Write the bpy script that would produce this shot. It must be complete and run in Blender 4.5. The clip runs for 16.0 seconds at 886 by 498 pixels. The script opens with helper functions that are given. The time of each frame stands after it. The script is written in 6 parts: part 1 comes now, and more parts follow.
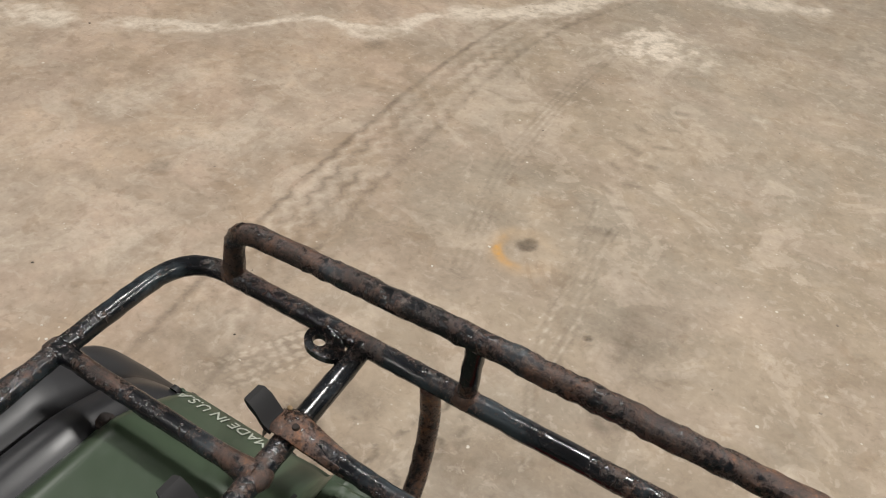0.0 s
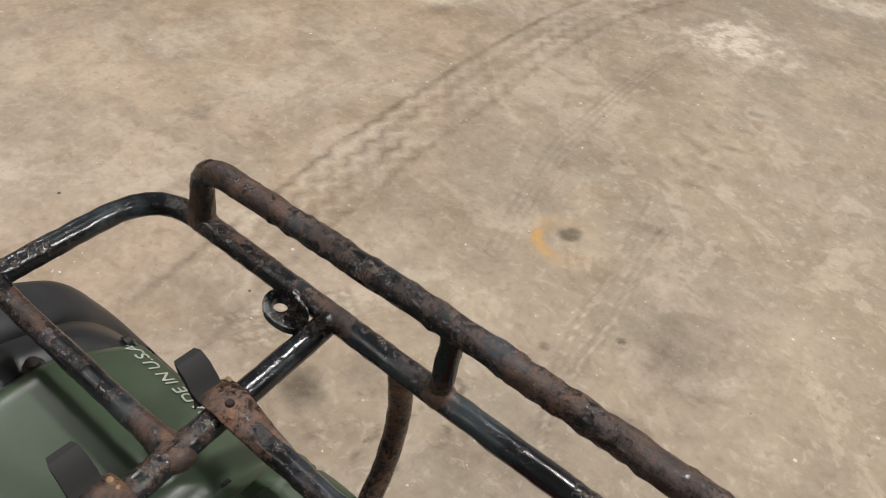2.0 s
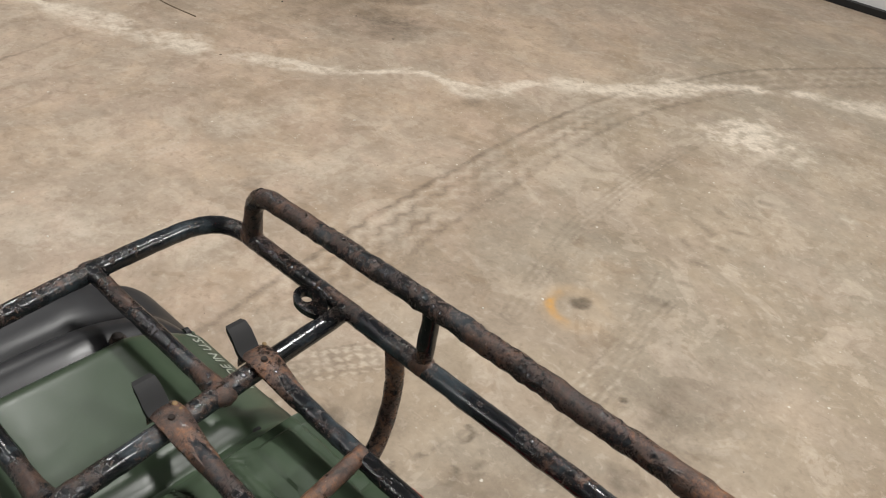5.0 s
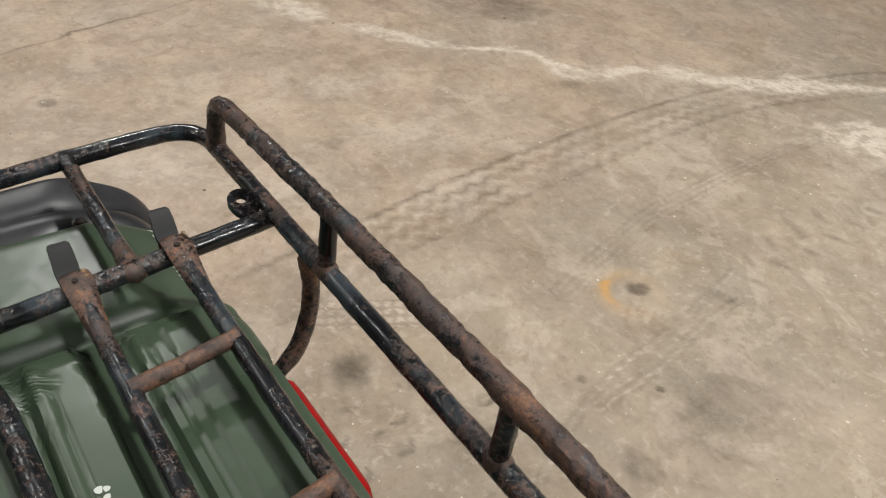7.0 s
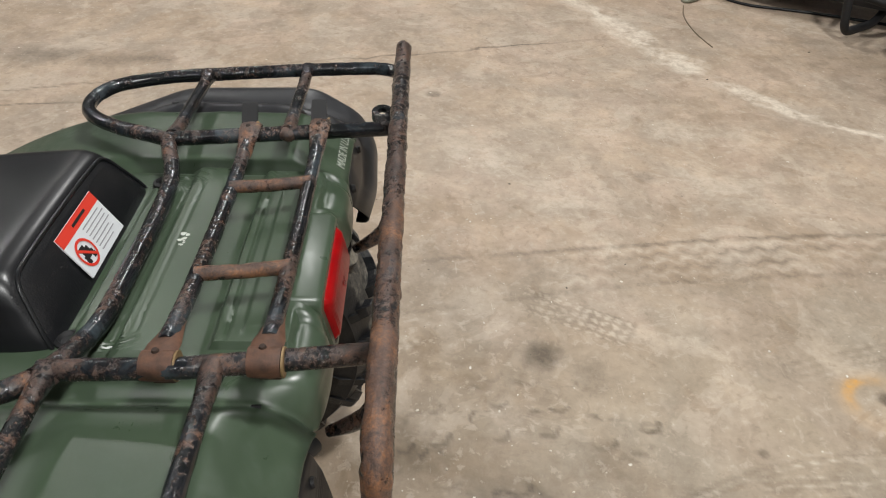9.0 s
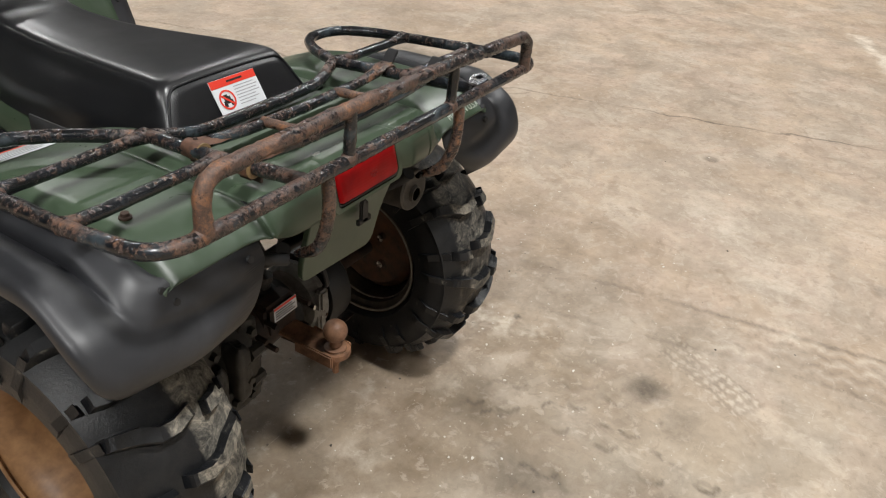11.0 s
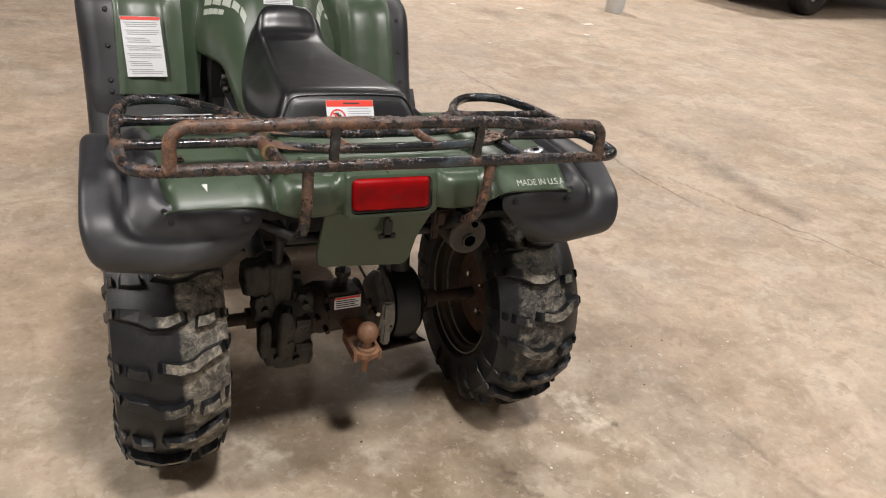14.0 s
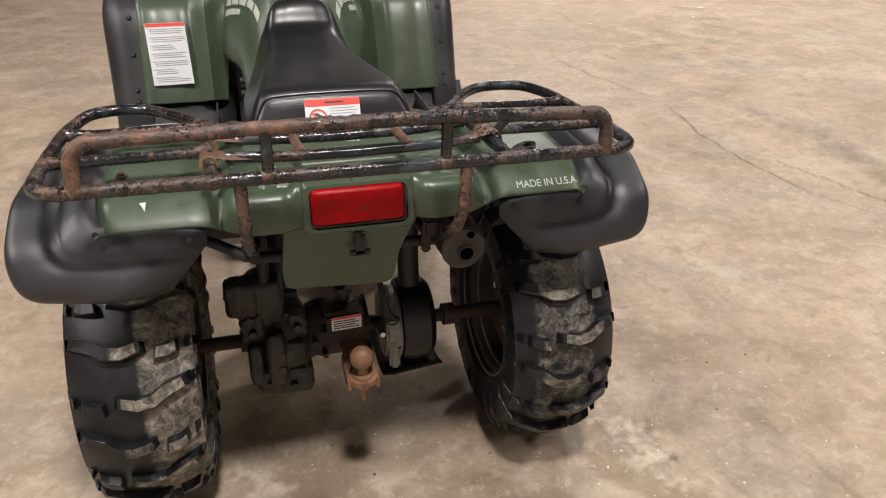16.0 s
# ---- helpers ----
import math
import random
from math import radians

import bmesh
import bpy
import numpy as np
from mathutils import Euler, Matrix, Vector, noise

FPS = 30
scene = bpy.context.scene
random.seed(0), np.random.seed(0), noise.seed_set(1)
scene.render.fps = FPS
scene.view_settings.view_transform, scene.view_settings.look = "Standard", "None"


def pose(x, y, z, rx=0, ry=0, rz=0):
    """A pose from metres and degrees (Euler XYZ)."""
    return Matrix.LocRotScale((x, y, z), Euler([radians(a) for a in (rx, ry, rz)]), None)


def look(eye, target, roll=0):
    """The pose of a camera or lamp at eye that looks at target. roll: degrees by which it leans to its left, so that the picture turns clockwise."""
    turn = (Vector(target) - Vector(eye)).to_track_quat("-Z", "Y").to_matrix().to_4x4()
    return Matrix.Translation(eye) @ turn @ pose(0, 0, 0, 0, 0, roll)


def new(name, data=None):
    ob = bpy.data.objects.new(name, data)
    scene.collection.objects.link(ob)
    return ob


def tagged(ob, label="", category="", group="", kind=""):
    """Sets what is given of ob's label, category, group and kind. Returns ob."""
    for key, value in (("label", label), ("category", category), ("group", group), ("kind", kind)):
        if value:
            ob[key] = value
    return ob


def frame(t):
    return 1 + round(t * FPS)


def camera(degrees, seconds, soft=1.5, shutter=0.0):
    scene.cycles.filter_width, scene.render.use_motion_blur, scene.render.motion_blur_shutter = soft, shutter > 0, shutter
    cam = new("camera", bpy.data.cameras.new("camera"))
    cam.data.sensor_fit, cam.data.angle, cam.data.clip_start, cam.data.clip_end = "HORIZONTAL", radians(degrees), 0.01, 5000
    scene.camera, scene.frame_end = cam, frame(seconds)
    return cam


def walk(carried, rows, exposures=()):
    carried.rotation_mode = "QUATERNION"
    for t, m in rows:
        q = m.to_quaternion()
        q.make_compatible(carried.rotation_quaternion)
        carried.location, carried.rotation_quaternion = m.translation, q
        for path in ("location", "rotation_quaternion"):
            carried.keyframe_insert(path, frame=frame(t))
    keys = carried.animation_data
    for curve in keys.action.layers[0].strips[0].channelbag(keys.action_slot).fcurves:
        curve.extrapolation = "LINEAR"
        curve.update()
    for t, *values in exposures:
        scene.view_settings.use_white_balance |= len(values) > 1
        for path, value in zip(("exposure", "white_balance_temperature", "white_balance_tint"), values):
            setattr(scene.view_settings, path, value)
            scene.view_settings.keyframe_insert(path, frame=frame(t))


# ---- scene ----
cam = camera(60.4, 16.0, soft=1.1)
PATH = [
    (0, (-0.027, 0.421, 1.425), (0.65, -0.934, 0.119), 6.8),
    (0.5, (-0.006, 0.313, 1.363), (0.749, -0.984, 0.041), 7.8),
    (1, (0.008, 0.268, 1.309), (0.805, -0.96, -0.054), 9.4),
    (1.5, (-0.003, 0.279, 1.324), (0.775, -0.946, -0.052), 9.7),
    (2, (-0.036, 0.318, 1.346), (0.737, -0.931, -0.012), 10.0),
    (2.5, (-0.079, 0.361, 1.367), (0.69, -0.915, 0.033), 9.9),
    (3, (-0.115, 0.406, 1.395), (0.666, -0.904, 0.102), 10.1),
    (3.5, (-0.156, 0.444, 1.413), (0.668, -0.9, 0.181), 10.1),
    (3.7, (-0.169, 0.463, 1.418), (0.685, -0.886, 0.213), 10.0),
    (5.8, (-0.248, 0.387, 1.413), (0.783, -0.854, 0.231), 8.5),
    (6, (-0.273, 0.351, 1.409), (0.776, -0.874, 0.227), 8.6),
    (6.5, (-0.314, 0.300, 1.382), (0.782, -0.862, 0.178), 8.4),
    (7, (-0.402, 0.303, 1.377), (0.802, -0.716, 0.148), 6.8),
    (7.5, (-0.527, 0.286, 1.389), (0.792, -0.544, 0.135), 5.5),
    (8, (-0.568, 0.196, 1.394), (0.882, -0.412, 0.159), 4.9),
    (8.5, (-0.662, 0.048, 1.38), (0.91, -0.264, 0.184), 5.1),
    (9, (-0.779, -0.025, 1.367), (0.851, -0.101, 0.21), 2.5),
    (9.5, (-0.942, -0.12, 1.365), (0.708, 0.029, 0.244), 2.5),
    (10, (-0.995, -0.241, 1.366), (0.63, 0.151, 0.268), 3.2),
    (10.2, (-0.985, -0.324, 1.339), (0.619, 0.167, 0.251), 4.0),
    (12.3, (-0.827, -0.939, 1.353), (0.367, 0.331, 0.373), 6.6),
    (12.5, (-0.744, -0.967, 1.348), (0.392, 0.36, 0.375), 7.8),
    (13, (-0.657, -1.041, 1.353), (0.346, 0.411, 0.411), 7.2),
    (13.5, (-0.59, -1.168, 1.358), (0.308, 0.37, 0.447), 7.9),
    (14, (-0.529, -1.237, 1.374), (0.275, 0.35, 0.461), 7.9),
    (14.5, (-0.396, -1.2, 1.355), (0.3, 0.428, 0.426), 5.3),
    (15, (-0.249, -1.139, 1.351), (0.338, 0.528, 0.415), 4.2),
    (15.5, (-0.185, -1.127, 1.349), (0.329, 0.565, 0.414), 2.2),
    (16, (-0.173, -1.127, 1.331), (0.295, 0.565, 0.372), 1.1),
]
walk(cam, [(t, look(eye, target, roll)) for t, eye, target, roll in PATH],
     exposures=[(0, -0.13, 6600, 11), (3, -0.08, 6560, 10.5), (6.5, -0.10, 6500, 10), (8.5, 0.02, 6430, 9.5), (10, 0.08, 6350, 9), (12.3, 0.38, 6500, 11), (14, 0.38, 6650, 13), (16, 0.38, 6800, 15)])

# ---- light: unseen ceiling panels of the hall ----
world = bpy.data.worlds.new("world")
scene.world = world
world.use_nodes = True
world.node_tree.nodes["Background"].inputs[0].default_value = (0.8, 0.8, 0.8, 1)
world.node_tree.nodes["Background"].inputs[1].default_value = 0.01
scene.view_settings.exposure = 0.0

HALL_X, HALL_Y, HALL_Z = 14.0, 14.0, 6.0
SOUTH = -5.36         # the wall behind the tracks


def ceiling_lamp(x, y, power):
    data = bpy.data.lights.new("ceiling_panel", "AREA")
    data.shape, data.size, data.size_y = "RECTANGLE", 0.6, 0.45
    data.spread = radians(142)          # narrowed beam, keeps the shadow under the bike deep
    data.energy, data.color = power, (1.0, 0.985, 0.955)
    ob = new("ceiling_panel", data)
    ob.location = (x, y, HALL_Z - 0.35)


# No panel is in view; the left and far ones are added to brighten.
for lx, ly, power in ((0.1, -1.85, 158), (5.9, -0.6, 148), (-4.6, -1.2, 205), (4.4, 2.9, 55), (3.2, 5.2, 45), (8.2, 2.9, 60), (-5.0, 1.9, 110), (3.5, 8.5, 215), (9.0, 8.0, 170), (-1.5, 8.5, 20)):
    ceiling_lamp(lx, ly, power)


# ---- node helpers ----
def material(name, rough=0.5, metal=0.0, color=(0.5, 0.5, 0.5)):
    m = bpy.data.materials.new(name)
    m.use_nodes = True
    b = m.node_tree.nodes["Principled BSDF"]
    b.inputs["Roughness"].default_value = rough
    b.inputs["Metallic"].default_value = metal
    b.inputs["Base Color"].default_value = (*color, 1)
    return m, m.node_tree, b


def add(nt, kind, **values):
    n = nt.nodes.new(kind)
    for key, value in values.items():
        if key == "op":
            n.operation = value
        elif key == "blend":
            n.blend_type = value
        elif key == "dtype":
            n.data_type = value
    return n


def coords(nt):
    """Object coordinates: metres on the thing itself."""
    return nt.nodes.new("ShaderNodeTexCoord").outputs["Object"]


def noise_tex(nt, vec, scale, detail=4.0, rough=0.55, distort=0.0):
    n = nt.nodes.new("ShaderNodeTexNoise")
    nt.links.new(vec, n.inputs["Vector"])
    n.inputs["Scale"].default_value = scale
    n.inputs["Detail"].default_value = detail
    n.inputs["Roughness"].default_value = rough
    n.inputs["Distortion"].default_value = distort
    return n.outputs["Fac"]


def ramp(nt, fac, stops):
    n = nt.nodes.new("ShaderNodeValToRGB")
    nt.links.new(fac, n.inputs[0])
    els = n.color_ramp.elements
    while len(els) < len(stops):
        els.new(0.5)
    for e, (p, c) in zip(els, stops):
        e.position = p
        e.color = (*c, 1) if isinstance(c, tuple) else (c, c, c, 1)
    return n.outputs[0]


def mix(nt, fac, a, b, blend="MIX"):
    n = nt.nodes.new("ShaderNodeMix")
    n.data_type, n.blend_type = "RGBA", blend
    for sock, v in ((n.inputs[0], fac), (n.inputs[6], a), (n.inputs[7], b)):
        if isinstance(v, tuple):
            sock.default_value = (*v, 1)
        elif isinstance(v, (int, float)):
            sock.default_value = v
        else:
            nt.links.new(v, sock)
    return n.outputs[2]


def calc(nt, op, a, b=0.0):
    n = nt.nodes.new("ShaderNodeMath")
    n.operation = op
    for sock, v in ((n.inputs[0], a), (n.inputs[1], b)):
        if isinstance(v, (int, float)):
            sock.default_value = v
        else:
            nt.links.new(v, sock)
    return n.outputs[0]


def bump(nt, b, height, strength=0.3, distance=0.002):
    n = nt.nodes.new("ShaderNodeBump")
    n.inputs["Strength"].default_value = strength
    n.inputs["Distance"].default_value = distance
    nt.links.new(height, n.inputs["Height"])
    nt.links.new(n.outputs[0], b.inputs["Normal"])


# ---- materials ----
JOINTS = [(x, 0.0, 0.848) for x in (-0.425, -0.230, -0.145, 0.141, 0.257, 0.426)] + [(x, y, 0.836 - 0.06 * (y - 0.166)) for y in (0.166, 0.335) for x in (-0.497, -0.245, 0.251, 0.494)] + [(-0.087, 0.117, 0.833), (0.103, 0.117, 0.833), (-0.087, 0.220, 0.827), (0.103, 0.220, 0.827)]


def rusty_tube(name, cover, warm=0.35, lean=0.03):
    """Black enamel on steel tube, eaten to rust over the share `cover`, more so towards the bike's left."""
    m, nt, b = material(name)
    v = coords(nt)
    big = noise_tex(nt, v, 8, 4, 0.55, 0.9)
    mid = noise_tex(nt, v, 42, 6, 0.68, 0.5)
    fine = noise_tex(nt, v, 150, 7, 0.75, 0.3)
    axes = nt.nodes.new("ShaderNodeSeparateXYZ")
    nt.links.new(v, axes.inputs[0])
    side = ramp(nt, calc(nt, "ADD", axes.outputs[0], 0.5), [(0.12, lean), (0.62, 0.0)])
    # water stands on the upper side: it rusts first
    facing = nt.nodes.new("ShaderNodeTexCoord")
    up = nt.nodes.new("ShaderNodeSeparateXYZ")
    nt.links.new(facing.outputs["Normal"], up.inputs[0])
    lean_side = side
    side = calc(nt, "ADD", side, calc(nt, "MULTIPLY", up.outputs[2], 0.026))
    # and round the welds, where the enamel cracked
    near = None
    for joint in JOINTS:
        d = nt.nodes.new("ShaderNodeVectorMath")
        d.operation = "DISTANCE"
        nt.links.new(v, d.inputs[0])
        d.inputs[1].default_value = joint
        near = d.outputs["Value"] if near is None else calc(nt, "MINIMUM", near, d.outputs["Value"])
    side = calc(nt, "ADD", side, ramp(nt, near, [(0.012, 0.046), (0.065, 0.0)]))
    both = calc(nt, "ADD", calc(nt, "ADD", calc(nt, "MULTIPLY", big, 0.32), calc(nt, "MULTIPLY", mid, 0.28)), calc(nt, "ADD", calc(nt, "MULTIPLY", fine, 0.40), side))
    edge = 0.60 - 0.20 * cover
    mask = ramp(nt, both, [(edge - 0.046, 0.0), (edge - 0.006, 0.42), (edge + 0.012, 0.62), (edge + 0.056, 1.0)])
    grain = noise_tex(nt, v, 280, 5, 0.75)
    tone = calc(nt, "ADD", calc(nt, "MULTIPLY", noise_tex(nt, v, 26, 6, 0.72, 0.6), 0.60), calc(nt, "ADD", calc(nt, "MULTIPLY", grain, 0.40), calc(nt, "MULTIPLY", lean_side, 0.9)))
    rust = ramp(nt, tone, [(0.43 - 0.1 * warm, (0.014, 0.011, 0.010)), (0.51 - 0.1 * warm, (0.052, 0.033, 0.026)), (0.60 - 0.1 * warm, (0.115, 0.066, 0.047)), (0.72 - 0.1 * warm, (0.30, 0.135, 0.060))])
    paint = ramp(nt, noise_tex(nt, v, 15, 5, 0.6, 0.4), [(0.40, (0.005, 0.006, 0.007)), (0.55, (0.012, 0.014, 0.017)), (0.66, (0.040, 0.052, 0.060))])
    paint = mix(nt, ramp(nt, noise_tex(nt, v, 170, 5, 0.75), [(0.63, 0.0), (0.69, 0.7)]), paint, (0.046, 0.026, 0.018))
    worn = mix(nt, mask, paint, rust)
    flecks = ramp(nt, noise_tex(nt, v, 240, 4, 0.7, 0.4), [(0.665, 0.0), (0.70, 0.75)])
    nt.links.new(mix(nt, calc(nt, "MULTIPLY", flecks, ramp(nt, mid, [(0.48, 0.0), (0.56, 1.0)])), worn, (0.40, 0.33, 0.27)), b.inputs["Base Color"])
    nt.links.new(ramp(nt, mask, [(0.0, 0.17), (1.0, 0.42)]), b.inputs["Roughness"])
    h = calc(nt, "ADD", calc(nt, "MULTIPLY", mask, calc(nt, "ADD", calc(nt, "MULTIPLY", grain, 0.9), -0.70)), calc(nt, "MULTIPLY", fine, calc(nt, "ADD", calc(nt, "MULTIPLY", mask, 0.8), 0.16)))
    bump(nt, b, h, 0.6, 0.0018)
    return m


def plain_rust(name, dark, light, scale=60, rough=0.75):
    m, nt, b = material(name, rough)
    v = coords(nt)
    big = noise_tex(nt, v, scale * 0.2, 5, 0.6, 0.4)
    fine = noise_tex(nt, v, scale, 5, 0.7)
    both = calc(nt, "ADD", calc(nt, "MULTIPLY", big, 0.6), calc(nt, "MULTIPLY", fine, 0.4))
    nt.links.new(ramp(nt, both, [(0.36, dark), (0.64, light)]), b.inputs["Base Color"])
    bump(nt, b, fine, 0.5, 0.0012)
    return m


def green_plastic():
    m, nt, b = material("green_plastic", 0.3)
    v = coords(nt)
    big = noise_tex(nt, v, 4, 4, 0.6)
    smear = noise_tex(nt, v, 18, 5, 0.65, 1.2)
    col = ramp(nt, big, [(0.3, (0.040, 0.061, 0.037)), (0.7, (0.052, 0.077, 0.047))])
    col = mix(nt, calc(nt, "MULTIPLY", ramp(nt, smear, [(0.52, 0.0), (0.75, 1.0)]), 0.22), col, (0.085, 0.115, 0.086))
    nt.links.new(col, b.inputs["Base Color"])
    nt.links.new(ramp(nt, smear, [(0.3, 0.27), (0.55, 0.36), (0.75, 0.50)]), b.inputs["Roughness"])
    bump(nt, b, calc(nt, "ADD", noise_tex(nt, v, 7, 2), calc(nt, "MULTIPLY", noise_tex(nt, v, 240, 3), 0.04)), 0.12, 0.01)
    return m


def black_plastic():
    m, nt, b = material("black_plastic", 0.45)
    b.inputs["Specular IOR Level"].default_value = 0.5
    v = coords(nt)
    big = noise_tex(nt, v, 6, 5, 0.6, 0.5)
    fine = noise_tex(nt, v, 500, 3, 0.6)
    col = ramp(nt, big, [(0.3, (0.0130, 0.0136, 0.0156)), (0.60, (0.0210, 0.0218, 0.0248)), (0.78, (0.040, 0.041, 0.045))])
    nt.links.new(col, b.inputs["Base Color"])
    nt.links.new(ramp(nt, big, [(0.3, 0.36), (0.8, 0.50)]), b.inputs["Roughness"])
    bump(nt, b, calc(nt, "ADD", calc(nt, "MULTIPLY", fine, 0.10), noise_tex(nt, v, 14, 3)), 0.18, 0.004)
    return m


def seat_vinyl(name="seat_vinyl", cells=260, relief=0.03):
    m, nt, b = material(name, 0.36, 0, (0.010, 0.010, 0.011))
    b.inputs["Specular IOR Level"].default_value = 0.5
    v = coords(nt)
    cell = nt.nodes.new("ShaderNodeTexVoronoi")
    nt.links.new(v, cell.inputs["Vector"])
    cell.inputs["Scale"].default_value = cells
    h = calc(nt, "ADD", calc(nt, "MULTIPLY", cell.outputs[0], 0.5), calc(nt, "MULTIPLY", noise_tex(nt, v, 220, 3), 0.4))
    nt.links.new(ramp(nt, noise_tex(nt, v, 8, 4), [(0.3, (0.0062, 0.0066, 0.0078)), (0.75, (0.0100, 0.0106, 0.0122))]), b.inputs["Base Color"])
    nt.links.new(ramp(nt, noise_tex(nt, v, 12, 4), [(0.3, 0.28), (0.75, 0.36)]), b.inputs["Roughness"])
    bump(nt, b, h, relief, 0.0010)
    return m


def rubber(name, dust, band=None, half=0.045, lug=False):
    """Tyre rubber under a film of dried mud; band: where across the tread (metres along x) the mud has stayed."""
    m, nt, b = material(name, 0.5)
    own = v = coords(nt)
    if lug:
        info, shift = nt.nodes.new("ShaderNodeObjectInfo"), nt.nodes.new("ShaderNodeVectorMath")
        nt.links.new(v, shift.inputs[0])
        nt.links.new(calc(nt, "MULTIPLY", info.outputs["Random"], 9.0), shift.inputs[1])
        v = shift.outputs[0]
    stain = noise_tex(nt, v, 17, 7, 0.68, 0.8)
    grain = noise_tex(nt, v, 210, 5, 0.72)
    scratch = noise_tex(nt, v, 75, 6, 0.75, 1.5)
    film = ramp(nt, calc(nt, "ADD", calc(nt, "MULTIPLY", stain, 0.58), calc(nt, "ADD", calc(nt, "MULTIPLY", scratch, 0.34), calc(nt, "MULTIPLY", grain, 0.08))), [(0.45 - 0.10 * dust, 0.0), (0.50 - 0.10 * dust, 0.40), (0.55 - 0.10 * dust, 0.62), (0.66 - 0.10 * dust, 1.0)])
    if band:
        axes = nt.nodes.new("ShaderNodeSeparateXYZ")
        nt.links.new(own, axes.inputs[0])
        wander = calc(nt, "MULTIPLY", calc(nt, "SUBTRACT", noise_tex(nt, v, 40, 5, 0.7), 0.5), 0.016)
        off = calc(nt, "ABSOLUTE", calc(nt, "ADD", wander, calc(nt, "SUBTRACT", axes.outputs[0], band)))
        film = calc(nt, "MULTIPLY", film, ramp(nt, off, [(half - 0.004, 1.0), (half + 0.004, 0.025)]))
    b.inputs["Specular IOR Level"].default_value = 0.38
    black = ramp(nt, stain, [(0.35, (0.0035, 0.0040, 0.0050)), (0.65, (0.0085, 0.0092, 0.0108))])
    crust = noise_tex(nt, v, 30, 7, 0.72, 1.4)
    mud = ramp(nt, calc(nt, "ADD", calc(nt, "MULTIPLY", grain, 0.2), calc(nt, "MULTIPLY", crust, 0.8)), [(0.38, (0.035, 0.033, 0.029)), (0.50, (0.150, 0.138, 0.115)), (0.62, (0.34, 0.30, 0.24))])
    nt.links.new(mix(nt, film, black, mud), b.inputs["Base Color"])
    nt.links.new(ramp(nt, film, [(0.0, 0.36), (0.6, 0.85)]), b.inputs["Roughness"])
    bump(nt, b, calc(nt, "ADD", grain, scratch), 0.4, 0.0016)
    return m


def oily_metal():
    m, nt, b = material("grimy_metal", 0.6, 0.2)
    v = coords(nt)
    big = noise_tex(nt, v, 22, 6, 0.65, 0.5)
    fine = noise_tex(nt, v, 130, 5, 0.7)
    nt.links.new(ramp(nt, calc(nt, "ADD", calc(nt, "MULTIPLY", big, 0.7), calc(nt, "MULTIPLY", fine, 0.3)), [(0.38, (0.008, 0.007, 0.006)), (0.54, (0.026, 0.021, 0.016)), (0.68, (0.085, 0.070, 0.055))]), b.inputs["Base Color"])
    bump(nt, b, fine, 0.6, 0.002)
    return m


def red_lens():
    m, nt, b = material("red_lens", 0.34, 0, (0.50, 0.006, 0.008))
    v = coords(nt)
    w = nt.nodes.new("ShaderNodeTexWave")
    nt.links.new(v, w.inputs["Vector"])
    w.inputs["Scale"].default_value = 60
    w.bands_direction = "Z"
    nt.links.new(ramp(nt, noise_tex(nt, v, 25, 3), [(0.3, (0.22, 0.0015, 0.003)), (0.7, (0.34, 0.003, 0.004))]), b.inputs["Base Color"])
    bump(nt, b, w.outputs[1], 0.06, 0.002)
    b.inputs["Specular IOR Level"].default_value = 0.12
    return m


GREEN, BLACK, VINYL = green_plastic(), black_plastic(), seat_vinyl()
TUBE_BLACK, TUBE_MID, TUBE_RUST = rusty_tube("worn_enamel", -0.02, 0.35, 0.03), rusty_tube("flaking_enamel", 0.10, 0.45, 0.030), rusty_tube("mostly_rust", 0.46, 0.48, 0.045)
RUST = plain_rust("rust", (0.075, 0.036, 0.020), (0.34, 0.17, 0.090))
RUST_DARK = plain_rust("dark_rust", (0.006, 0.0045, 0.004), (0.052, 0.025, 0.014))
BRACKET_RUST = rusty_tube("bracket_rust", 0.48, 0.9, 0.0)
TIE_RUST = rusty_tube("tie_bar_rust", 0.60, 0.85)
STRAP_RUST = rusty_tube("strap_rust", 0.26, 0.95)
CLAMP_RUST = plain_rust("clamp_rust", (0.030, 0.016, 0.011), (0.15, 0.070, 0.040), 90, 0.6)
RIM_TAN = plain_rust("tan_rim_paint", (0.11, 0.050, 0.020), (0.36, 0.20, 0.088), 24, 0.5)
RIM_DARK = plain_rust("grimy_rim", (0.014, 0.012, 0.010), (0.070, 0.050, 0.034), 40, 0.55)
RIM_RUST = plain_rust("rusted_rim", (0.016, 0.011, 0.008), (0.150, 0.064, 0.028), 36, 0.5)
RIM_GLINT = plain_rust("rim_glint_colour", (0.05, 0.045, 0.038), (0.24, 0.21, 0.17), 60, 0.45)
RUBBER, RUBBER_LEFT, RUBBER_RIGHT = rubber("tyre_rubber", -1.0), rubber("mud_dried_on_the_inner_half", 1.15, -0.352, 0.058), rubber("scuffed_tyre_rubber", 0.0, 0.432, 0.062)
LUG_LEFT, LUG_RIGHT = rubber("muddy_lug_rubber", 1.3, 0.066, 0.090, True), rubber("scuffed_lug_rubber", 0.6, 0.004, 0.066, True)
# Glossless black, the painted shade inside the exhaust's holes.
HOLE, _, hole_shade = material("hole_shade", 1.0, 0, (0.001, 0.001, 0.001))
hole_shade.inputs["Specular IOR Level"].default_value = 0.0
CHIP = material("bare_plastic_chip", 0.6, 0, (0.55, 0.58, 0.53))[0]
GRIME = oily_metal()
CAST = plain_rust("dusty_casting", (0.004, 0.004, 0.004), (0.042, 0.036, 0.028), 60, 0.6)
